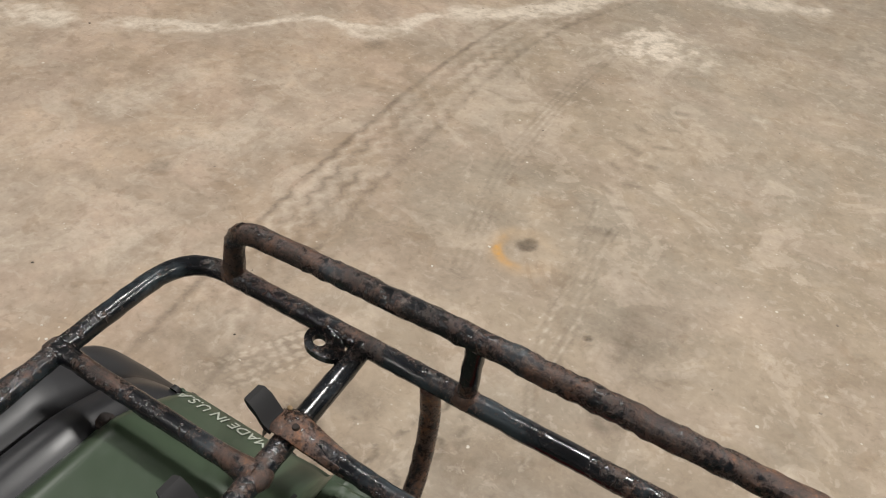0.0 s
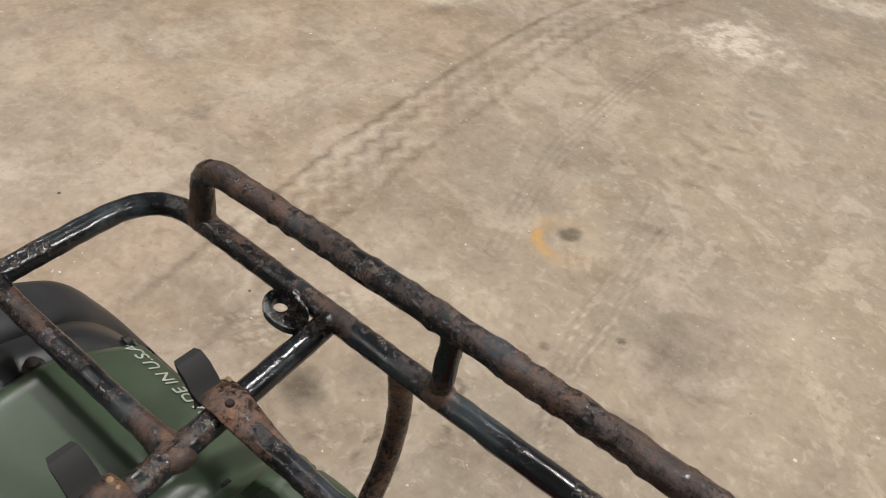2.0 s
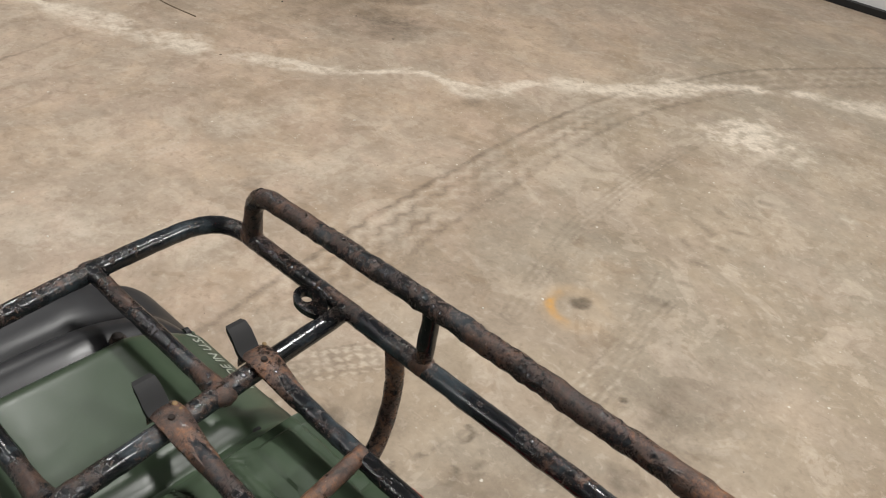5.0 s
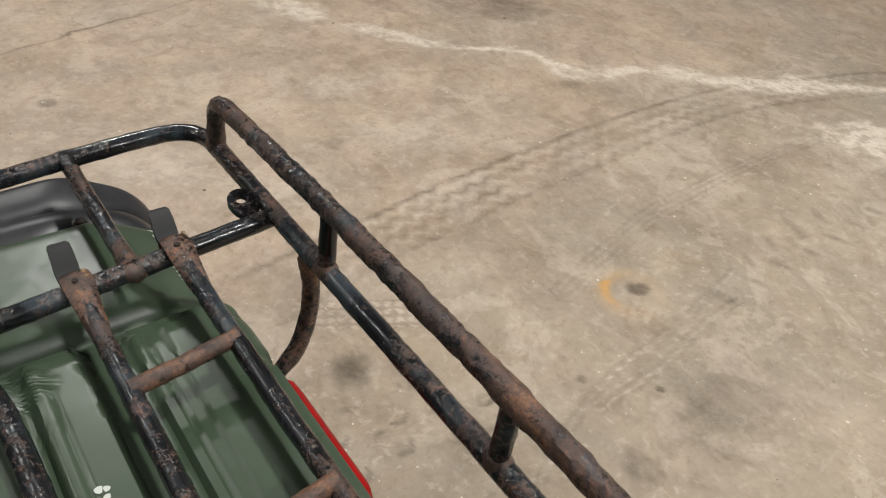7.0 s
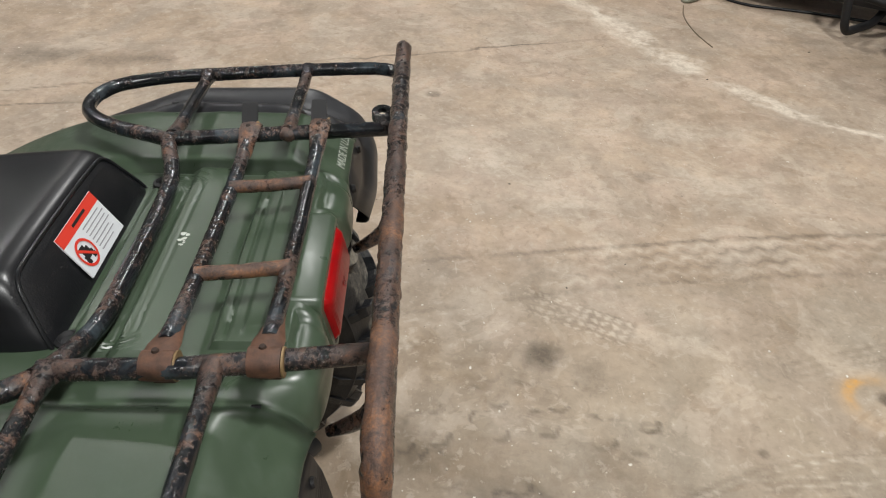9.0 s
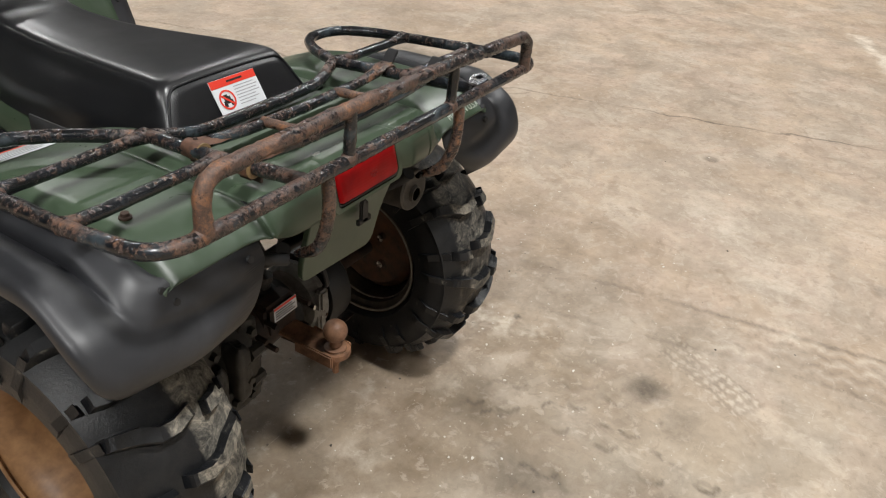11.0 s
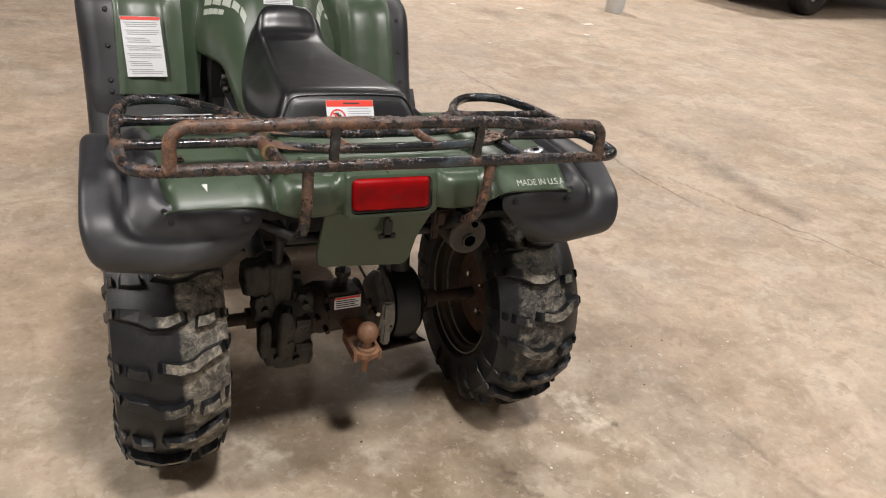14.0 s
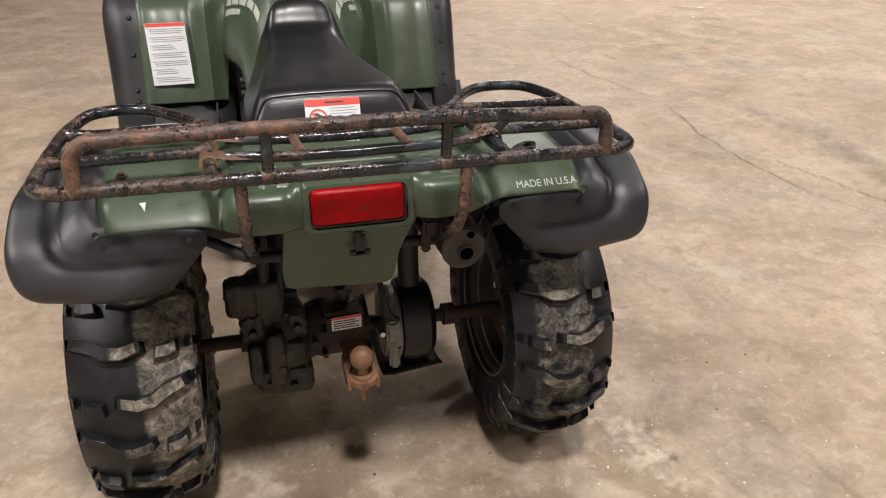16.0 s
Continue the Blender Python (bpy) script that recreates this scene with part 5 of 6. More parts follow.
def lug_mesh(poly, height, half_flip, name, mat):
    """A tread block: an outline in (across, round the tyre), laid on the crown about the bottom of the wheel."""
    bm = bmesh.new()
    rows = []
    cu, ca = sum(p[0] for p in poly) / len(poly), sum(p[1] for p in poly) / len(poly)
    for lift, grow in ((-0.004, 1.14), (height * 0.55, 1.03), (height * 0.88, 0.97), (height, 0.87)):
        row = []
        for u, a in poly:
            uu, aa = cu + (u - cu) * grow, ca + (a - ca) * grow
            over = max(0.0, abs(uu) - TYRE_W / 2)
            r = crown(max(-TYRE_W / 2, min(TYRE_W / 2, uu))) + lift - over * 2.6
            th = aa / TYRE_R
            uc = math.copysign(min(abs(uu), TYRE_W / 2 + 0.006 + lift * 0.2), uu)
            row.append((uc * half_flip, r * math.sin(th), -r * math.cos(th)))
        rows.append(row)
    g_ = loft(bm, rows, True)
    top, n = g_[-1], len(poly)
    low, high = list(range(1, n // 2 + 1)), [0] + list(range(n - 1, n // 2, -1))
    for k in range(n // 2 - 1):
        bm.faces.new((top[low[k]], top[low[k + 1]], top[high[k + 1]], top[high[k]])).material_index = 1
    for vv in bm.verts:
        vv.co += vv.co.normalized() * 0.0022 * noise.noise(vv.co * 55 + Vector((height * 900, 0, 0)))
    bmesh.ops.recalc_face_normals(bm, faces=bm.faces)
    me = bpy.data.meshes.new(name)
    bm.to_mesh(me)
    bm.free()
    me.materials.append(RUBBER)
    me.materials.append(mat)
    return me


LUG_LONG = ((-0.026, 0.006), (-0.024, -0.016), (0.006, -0.008), (0.034, -0.012), (0.058, -0.030), (0.096, -0.042), (0.102, -0.020), (0.066, -0.004), (0.040, 0.013), (0.006, 0.017))
LUG_SHORT = ((0.046, -0.080), (0.050, -0.104), (0.072, -0.106), (0.086, -0.114), (0.088, -0.090), (0.070, -0.082))
LUG_SIDE = ((0.104, -0.020), (0.104, -0.042), (0.134, -0.050), (0.134, -0.024))
LUG_EDGE = ((0.100, -0.096), (0.100, -0.118), (0.132, -0.126), (0.132, -0.100))


def wheel(name, cx, cy, radius_scale, width_scale, rim_mat, face, label, rubber_mat, lug_mat):
    """A rim with tyre, tread blocks and nuts; face: +1 or -1, the outer side."""
    bm = bmesh.new()
    w = TYRE_W / 2 * width_scale
    lip = 0.158 * radius_scale
    f_ = face
    prof_ = [(f_ * w * 0.86, lip), (f_ * w * 0.88, lip + 0.008), (f_ * w * 0.80, lip + 0.008), (f_ * w * 0.74, lip - 0.008), (f_ * w * 0.45, lip - 0.028), (-f_ * w * 0.25, lip - 0.030), (-f_ * w * 0.40, lip - 0.050), (-f_ * w * 0.36, 0.075), (-f_ * w * 0.42, 0.050), (-f_ * w * 0.42, 0.0)]
    lathe(bm, prof_, (cx, cy, AXLE_Z if radius_scale == 1 else TYRE_R * radius_scale), "X", 44, False)
    back = [(f_ * w * 0.45, lip - 0.022), (-f_ * w * 0.30, lip - 0.020), (-f_ * w * 0.74, lip - 0.010), (-f_ * w * 0.82, lip + 0.008), (-f_ * w * 0.88, lip + 0.008), (-f_ * w * 0.87, lip)]
    cz = AXLE_Z if radius_scale == 1 else TYRE_R * radius_scale
    bm2 = bmesh.new()
    c = Vector((cx, cy, cz))
    rings = []
    for al, r in back:
        rings.append([bm2.verts.new(c + Vector((al, r * math.cos(2 * math.pi * k / 44), r * math.sin(2 * math.pi * k / 44)))) for k in range(44)])
    for a, b in zip(rings, rings[1:]):
        for k in range(44):
            bm2.faces.new((a[k], a[(k + 1) % 44], b[(k + 1) % 44], b[k]))
    tmp = bpy.data.meshes.new("tmp")
    bm2.to_mesh(tmp)
    bm2.free()
    front_faces = len(bm.faces)
    bm.from_mesh(tmp)
    bm.faces.ensure_lookup_table()
    for k in range(front_faces, len(bm.faces)):
        bm.faces[k].material_index = 1
    ob = thicken(part(name, bm, rim_mat, bike, label), 0.003, 0)
    ob.data.materials.append(RIM_DARK)
    # Thin pale rings painted in for the light caught on the rim's edges.
    for name_, x_, r_ in (("edge_glint", -f_ * w * 0.875, lip + 0.004), ("step_glint", -f_ * w * 0.60, lip - 0.014)):
        ring = [c + Vector((x_, r_ * math.cos(2 * math.pi * k / 60), r_ * math.sin(2 * math.pi * k / 60))) for k in range(61)]
        part(name_, sweep(bmesh.new(), ring, 0.0032, 8, False), RIM_GLINT, ob, "pale ring painted as the highlight on the rim's edge")
    # tyre carcass
    bm = bmesh.new()
    prof_ = [(-w * 0.80, lip + 0.006), (-w * 0.98, lip + 0.02), (-w * 1.02, lip + 0.05), (-w * 1.03, lip + 0.075), (-w * 0.99, (crown(TYRE_W / 2) - 0.012) * radius_scale)]
    prof_ += [(w * k / 8, crown(TYRE_W / 2 * k / 8) * radius_scale) for k in range(-8, 9)]
    prof_ += [(w * 0.99, (crown(TYRE_W / 2) - 0.012) * radius_scale), (w * 1.03, lip + 0.075), (w * 1.02, lip + 0.05), (w * 0.98, lip + 0.02), (w * 0.80, lip + 0.006)]
    rings = []
    for al, r in prof_:
        rings.append([bm.verts.new(c + Vector((al, r * math.cos(2 * math.pi * k / 72), r * math.sin(2 * math.pi * k / 72)))) for k in range(72)])
    for a, b in zip(rings, rings[1:]):
        for k in range(72):
            bm.faces.new((a[k], a[(k + 1) % 72], b[(k + 1) % 72], b[k]))
    part("tyre", bm, rubber_mat, ob, "chunky black off-road tyre with dusty tread")
    # tread blocks
    count = 10
    for flip in (1, -1):
        shapes = [lug_mesh(p, h, flip, "tread_block", m_) for p, h, m_ in ((LUG_LONG, 0.020, lug_mat), (LUG_SHORT, 0.019, lug_mat), (LUG_SIDE, 0.016, RUBBER), (LUG_EDGE, 0.015, RUBBER))]
        for k in range(count):
            th = 2 * math.pi * (k + (0.5 if flip < 0 else 0.0)) / count
            for me in shapes:
                blk = new("tread_block", me)
                blk.matrix_world = Matrix.Translation(c) @ Matrix.Rotation(th, 4, "X") @ Matrix.Diagonal((width_scale, radius_scale, radius_scale, 1))
                blk.parent = ob
    # hub and nuts
    bm = lathe(bmesh.new(), [(-f_ * w * 0.40, 0.0), (-f_ * w * 0.40, 0.034), (f_ * w * 0.12, 0.030), (f_ * w * 0.20, 0.022), (f_ * w * 0.20, 0.0)], c, "X", 24)
    part("hub", bm, RUST_DARK, ob, "rusted hub cap")
    for k in range(4):
        a = math.pi / 4 + k * math.pi / 2
        bm = lathe(bmesh.new(), [(-f_ * w * 0.38, 0.0), (-f_ * w * 0.38, 0.009), (-f_ * w * 0.16, 0.009), (-f_ * w * 0.14, 0.0)], c + Vector((0, 0.055 * math.cos(a), 0.055 * math.sin(a))), "X", 6)
        part("wheel_nut", bm, CHROME, ob, "bright wheel nut", False)
        bm = lathe(bmesh.new(), [(-f_ * w * 0.41, 0.0), (-f_ * w * 0.41, 0.0105), (-f_ * w * 0.54, 0.0095), (-f_ * w * 0.56, 0.0)], c + Vector((0, 0.055 * math.cos(a), 0.055 * math.sin(a))), "X", 6)
        part("stud_head", bm, CHROME, ob, "", False)
    return ob


wheel("rear_wheel", CX + 0.432, AXLE_Y, 1, 1, RIM_RUST, 1, "rear wheel with a rust-stained dark rim", RUBBER_RIGHT, LUG_RIGHT)
wheel("rear_wheel", CX - 0.432, AXLE_Y, 1, 1, RIM_TAN, -1, "rear wheel with a tan rusted rim", RUBBER_LEFT, LUG_LEFT)
wheel("front_wheel", CX + 0.44, AXLE_Y + 1.27, 0.96, 0.80, RIM_DARK, 1, "front wheel under the front fender", RUBBER, RUBBER)
wheel("front_wheel", CX - 0.44, AXLE_Y + 1.27, 0.96, 0.80, RIM_TAN, -1, "front wheel under the front fender", RUBBER, RUBBER)

# ---- axle, gear case, brake, frame ----
axle = tube("rear_axle", [(-0.36, AXLE_Y, AXLE_Z), (0.38, AXLE_Y, AXLE_Z)], 0.016, RUST_DARK, bike, "rusted rear axle with gear case", 16)
for x0, x1 in ((-0.235, -0.195), (0.235, 0.262)):
    part("collar", lathe(bmesh.new(), [(x0, 0.0), (x0, 0.026), (x1, 0.026), (x1, 0.0)], (0, AXLE_Y, AXLE_Z), "X", 18), RUST_DARK, axle)
def rough_cast(bm, amount=0.004, scale=30):
    for vv in bm.verts:
        vv.co += vv.co.normalized() * amount * noise.noise(vv.co * scale)
    return bm


bm = lathe(bmesh.new(), [(-0.205, 0.0), (-0.205, 0.045), (-0.185, 0.075), (-0.16, 0.098), (-0.125, 0.102), (-0.10, 0.090), (-0.085, 0.06), (-0.05, 0.05), (0.02, 0.055), (0.05, 0.075), (0.06, 0.0)], (0, AXLE_Y, AXLE_Z), "X", 36)
gear_case = part("gear_case", rough_cast(bm), CAST, axle, "grimy cast gear case")
for k in range(9):
    a = 2 * math.pi * k / 9
    bm = bmesh.new()
    bmesh.ops.create_cone(bm, cap_ends=True, segments=8, radius1=0.016, radius2=0.013, depth=0.034, matrix=Matrix.Translation((-0.118, AXLE_Y + 0.098 * math.cos(a), AXLE_Z + 0.098 * math.sin(a))) @ Matrix.Rotation(radians(90), 4, "Y"))
    part("case_bolt", bm, CAST, axle)
def casting(name, c_, size, lumps=0.10):
    """A rounded, uneven casting."""
    bm = bmesh.new()
    bmesh.ops.create_icosphere(bm, subdivisions=4, radius=0.5)
    for vv in bm.verts:
        p = vv.co.normalized()
        k = (abs(p.x) ** 5 + abs(p.y) ** 5 + abs(p.z) ** 5) ** -0.2
        vv.co = p * 0.5 * k * (1 + lumps * noise.noise(p * 3.1 + Vector(c_) * 9))
    bmesh.ops.transform(bm, matrix=Matrix.Translation(c_) @ Matrix.Diagonal((*size, 1)), verts=bm.verts)
    return part(name, bm, CAST, axle)


casting("case_neck", (-0.175, 0.33, 0.42), (0.085, 0.09, 0.14))
casting("case_foot", (-0.135, 0.305, 0.238), (0.105, 0.08, 0.075))
casting("drain_boss", (-0.178, 0.280, 0.250), (0.055, 0.05, 0.06))
casting("case_ear", (-0.205, 0.300, 0.375), (0.05, 0.05, 0.075), 0.2)
casting("case_ear", (-0.110, 0.292, 0.380), (0.045, 0.045, 0.06), 0.2)
for k, (x, y, z) in enumerate(((-0.178, 0.252, 0.252), (-0.128, 0.262, 0.235), (-0.205, 0.272, 0.378), (-0.110, 0.268, 0.384), (-0.150, 0.240, 0.300), (-0.150, 0.244, 0.335))):
    bm = lathe(bmesh.new(), [(-0.010, 0.0), (-0.010, 0.008), (-0.004, 0.009), (0.02, 0.011)], (x, y, z), "Y", 6 if k > 1 else 12)
    part("case_plug", bm, CAST, axle, "", False)
casting("case_shoulder", (-0.222, 0.305, 0.452), (0.066, 0.06, 0.085), 0.12)
casting("case_web", (-0.160, 0.262, 0.318), (0.040, 0.055, 0.13), 0.10)
casting("case_web", (-0.205, 0.275, 0.300), (0.030, 0.05, 0.10), 0.10)
casting("case_boss", (-0.118, 0.275, 0.335), (0.036, 0.05, 0.05), 0.2)
bm = lathe(bmesh.new(), [(-0.085, 0.0), (-0.085, 0.058), (-0.06, 0.066), (0.035, 0.060), (0.045, 0.0)], (0, AXLE_Y, AXLE_Z + 0.01), "X", 26)
box(bm, (-0.01, 0.30, 0.356), (0.095, 0.05, 0.080), 0.010)
for vv in bm.verts:
    vv.co += vv.co.normalized() * 0.003 * noise.noise(vv.co * 40)
part("diff_housing", bm, RUST_DARK, axle, "rust-stained differential housing")
bm = lathe(bmesh.new(), [(0.005, 0.0), (0.005, 0.024), (0.022, 0.024), (0.024, 0.014), (0.04, 0.014), (0.042, 0.020), (0.055, 0.020), (0.056, 0.0)], (0.0, 0.335, 0.375), "Z", 14)
part("breather", bm, GRIME, axle)
bm = bmesh.new()
panel(bm, Vector((-0.036, 0.2735, 0.355)), Vector((1, -0.03, 0.06)).normalized(), Vector((0, 0.1, 1)).normalized(), 0, 0.066, 0, 0.032, 0.001)
part("data_label", bm, WHITE, axle, "small white data label", False)
for k in range(4):
    bm = bmesh.new()
    panel(bm, Vector((-0.036, 0.2735, 0.355)), Vector((1, -0.03, 0.06)).normalized(), Vector((0, 0.1, 1)).normalized(), 0.004, 0.060 - 0.008 * (k % 2), 0.004 + 0.0055 * k, 0.0065 + 0.0055 * k, 0.0016)
    part("print_line", bm, INK, axle, "", False)
bm = bmesh.new()
panel(bm, Vector((-0.036, 0.2735, 0.355)), Vector((1, -0.03, 0.06)).normalized(), Vector((0, 0.1, 1)).normalized(), 0.001, 0.065, 0.026, 0.0315, 0.0016)
part("red_band", bm, LABEL_RED, axle, "", False)
part("brake_drum", lathe(bmesh.new(), [(0.125, 0.0), (0.125, 0.094), (0.145, 0.101), (0.186, 0.098), (0.200, 0.083), (0.203, 0.0)], (0, AXLE_Y, AXLE_Z + 0.005), "X", 40), material("black_drum", 0.5, 0, (0.0022, 0.0022, 0.0026))[0], axle, "black brake drum")
bm = lathe(bmesh.new(), [(0.085, 0.0), (0.085, 0.075), (0.105, 0.088), (0.122, 0.085), (0.122, 0.0)], (0, AXLE_Y, AXLE_Z), "X", 30)
box(bm, (0.098, 0.262, 0.345), (0.030, 0.022, 0.055), 0.006)
box(bm, (0.103, 0.270, 0.27), (0.024, 0.02, 0.07), 0.006)
for vv in bm.verts:
    vv.co += vv.co.normalized() * 0.003 * noise.noise(vv.co * 45)
part("brake_arm", bm, plain_rust("tarnished_alloy", (0.05, 0.045, 0.04), (0.26, 0.25, 0.23), 50, 0.5), axle, "tarnished grey brake bracket")
bm = bmesh.new()
loft(bm, [[(x, y, z + 0.015 * abs(x - 0.1) / 0.12) for y, z in ((0.26, 0.222), (0.30, 0.205), (0.36, 0.20), (0.44, 0.205), (0.50, 0.23))] for x in (0.075, 0.10, 0.13, 0.16, 0.19, 0.215)])
thicken(part("skid_plate", bm, RUST_DARK, axle, "rusted skid plate"), 0.004, 0)
for k, (x, y, z) in enumerate(((-0.055, 0.262, 0.365), (0.045, 0.262, 0.368), (-0.055, 0.265, 0.305), (0.045, 0.265, 0.305), (0.075, 0.272, 0.335), (-0.075, 0.272, 0.335))):
    bm = lathe(bmesh.new(), [(-0.012, 0.0), (-0.012, 0.0065), (0.02, 0.0065)], (x, y, z), "Y", 6)
    part("housing_bolt", bm, CHROME if k == 4 else RUST_DARK, axle, "", False)
tube("brake_cable", spline([(0.110, 0.262, 0.372), (0.085, 0.235, 0.41), (0.07, 0.25, 0.47), (0.06, 0.34, 0.54), (0.05, 0.50, 0.58)], 6), 0.0055, DARK, axle, "black brake cable", 8)
tube("vent_hose", spline([(0.0, 0.335, 0.43), (-0.01, 0.32, 0.49), (-0.05, 0.30, 0.56), (-0.06, 0.33, 0.66)], 6), 0.006, DARK, axle, "black vent hose", 8)
tube("brake_rod", [(0.112, 0.258, 0.295), (0.125, 0.40, 0.29), (0.12, 0.90, 0.33)], 0.004, RUST_DARK, axle, "", 8)
# hitch
bm = bmesh.new()
box(bm, (0.010, 0.225, 0.312), (0.058, 0.17, 0.010), 0.003)
box(bm, (-0.020, 0.185, 0.305), (0.008, 0.10, 0.030), 0.003)
box(bm, (0.040, 0.185, 0.305), (0.008, 0.10, 0.030), 0.003)
bmesh.ops.create_cone(bm, cap_ends=True, segments=16, radius1=0.030, radius2=0.030, depth=0.012, matrix=Matrix.Translation((0.010, 0.150, 0.312)))
hitch = part("hitch_plate", bm, RUST, bike, "rusted tow hitch plate with a ball")
bm = lathe(bmesh.new(), [(0.002, 0.0), (0.002, 0.023), (0.006, 0.023), (0.008, 0.013), (0.022, 0.0115)] + [(0.045 - 0.0255 * math.cos(a), 0.0255 * math.sin(a)) for a in (radians(28 + k * 152 / 12) for k in range(13))], (0.010, 0.152, 0.318), "Z", 32)
part("tow_ball", bm, plain_rust("ball_rust", (0.13, 0.060, 0.032), (0.27, 0.145, 0.085), 110, 0.55), hitch, "rusty tow ball")
bm = lathe(bmesh.new(), [(-0.016, 0.0), (-0.016, 0.018), (-0.004, 0.020), (0.0, 0.020), (0.0, 0.0)], (0.010, 0.152, 0.306), "Z", 6)
bmesh.ops.create_cone(bm, cap_ends=True, segments=12, radius1=0.007, radius2=0.009, depth=0.035, matrix=Matrix.Translation((0.010, 0.152, 0.272)))
part("hitch_nut", bm, RUST, hitch, "", False)
part("washer", lathe(bmesh.new(), [(0.0, 0.0), (0.0, 0.022), (0.003, 0.022), (0.003, 0.0)], (0.010, 0.150, 0.3185), "Z", 20), CHROME, hitch, "shiny washer")
# exhaust
exh = part("muffler", lathe(bmesh.new(), [(0.004, 0.0), (0.004, 0.030), (0.0, 0.036), (0.0, 0.041), (0.004, 0.045), (0.012, 0.044), (0.05, 0.046), (0.40, 0.050), (0.42, 0.0)], (0.211, 0.108, 0.620), "Y", 36), MUFFLER, bike, "sooty dark steel muffler")
part("tailpipe", lathe(bmesh.new(), [(0.005, 0.0140), (-0.003, 0.0140), (-0.003, 0.0165), (0.005, 0.0180)], (0.216, 0.108, 0.609), "Y", 24, False), MUFFLER, exh)
# Black discs painted as the shade in the two openings.
part("pipe_hole", lathe(bmesh.new(), [(-0.0015, 0.0), (-0.0015, 0.0141), (0.003, 0.0141)], (0.216, 0.109, 0.609), "Y", 22), HOLE, exh, "", False)
part("bolt_hole", lathe(bmesh.new(), [(-0.0022, 0.0), (-0.0022, 0.0075), (0.002, 0.0075)], (0.224, 0.109, 0.649), "Y", 14), HOLE, exh, "", False)
bm = bmesh.new()
box(bm, (0.165, 0.145, 0.655), (0.055, 0.02, 0.040), 0.006)
box(bm, (0.145, 0.15, 0.630), (0.018, 0.015, 0.06), 0.004)
part("hanger", bm, RUST_DARK, exh, "rusted exhaust hanger")
# frame tubes under the fender
frame_ob = tube("frame_tube", rounded([(-0.185, 0.10, 0.675), (-0.185, 0.16, 0.62), (-0.16, 0.55, 0.52), (-0.16, 1.2, 0.42), (-0.14, 1.7, 0.42)], 0.05), 0.014, DARK, bike, "black steel frame tubes")
tube("frame_tube", rounded([(0.175, 0.10, 0.675), (0.175, 0.16, 0.62), (0.16, 0.55, 0.52), (0.16, 1.2, 0.42), (0.16, 1.7, 0.42)], 0.05), 0.014, DARK, frame_ob)
tube("frame_tube", [(-0.185, 0.17, 0.615), (0.175, 0.17, 0.615)], 0.012, DARK, frame_ob)
part("cross_member", box(bmesh.new(), (-0.235, 0.17, 0.690), (0.17, 0.05, 0.036), 0.006), DARK, frame_ob)
part("cross_member", box(bmesh.new(), (0.20, 0.20, 0.690), (0.16, 0.05, 0.036), 0.006), DARK, frame_ob)
tube("shock", [(-0.172, 0.31, 0.42), (-0.165, 0.30, 0.70)], 0.013, DARK, frame_ob)
tube("link", [(-0.300, 0.135, 0.700), (-0.245, 0.112, 0.684), (-0.192, 0.086, 0.664)], 0.010, DARK, frame_ob)
tube("shock", [(0.15, 0.33, 0.42), (0.15, 0.36, 0.66)], 0.024, DARK, frame_ob)
tube("swing_arm", [(-0.14, 0.36, 0.30), (-0.15, 0.95, 0.33)], 0.028, DARK, frame_ob)
tube("front_axle", [(-0.40, AXLE_Y + 1.27, 0.30), (0.42, AXLE_Y + 1.27, 0.30)], 0.02, DARK, frame_ob)
# Low engine bulk, plate and rails: unseen, added to block light from ahead.
bm = box(bmesh.new(), (0.0, 1.09, 0.42), (0.36, 0.44, 0.40), 0.04)
box(bm, (0.0, 1.45, 0.62), (0.36, 0.5, 0.30), 0.05)
part("engine", bm, DARK, bike, "black engine block in shadow")
part("light_block_plate", box(bmesh.new(), (0.0, 1.28, 0.205), (0.40, 0.78, 0.012), 0.004), DARK, bike, "unseen black plate under the engine, added to block light")
for sx in (-1, 1):
    tube("light_block_rail", rounded([(sx * 0.16, 0.60, 0.52), (sx * 0.17, 0.90, 0.24), (sx * 0.17, 1.55, 0.215), (sx * 0.15, 1.85, 0.45)], 0.08), 0.016, DARK, frame_ob)
    # black strip beside the wheel, added to block light under the rear fender
    bm = bmesh.new()
    loft(bm, [[(CX + sx * (0.235 + 0.012 * math.sin(3 * k)), y, z) for k, z in enumerate((0.768, 0.745, 0.72, 0.70))] for y in (0.13, 0.30, 0.45, 0.58, 0.66)])
    thicken(part("light_block_strip", bm, GUARD, bike, "black plastic strip beside the wheel, added to block light"), 0.004, 0)
bm = box(bmesh.new(), (0.02, 0.66, 0.67), (0.22, 0.50, 0.13), 0.03)
part("air_box", bm, DARK, bike)
# Black box and sheet added for the shade in the cavity under the tank.
bm = box(bmesh.new(), (CX, 1.08, 0.62), (0.27, 0.60, 0.26), 0.03)
part("cavity_fill", bm, DARK, bike, "black box filling the shaded cavity under the tank")
part("cavity_back", box(bmesh.new(), (CX, 1.395, 0.57), (0.50, 0.012, 0.32), 0.003), DARK, bike, "black sheet closing the shaded cavity behind the tank's flanks")
for k, (y, z) in enumerate(((1.10, 0.690), (1.12, 0.665), (1.075, 0.660))):
    bm = lathe(bmesh.new(), [(-0.016, 0.0), (-0.016, 0.009), (0.0, 0.010), (0.004, 0.006), (0.004, 0.0)], (-0.155, y, z), "X", 10)
    part("fitting", bm, CAST, bike, "small metal fitting under the tank")
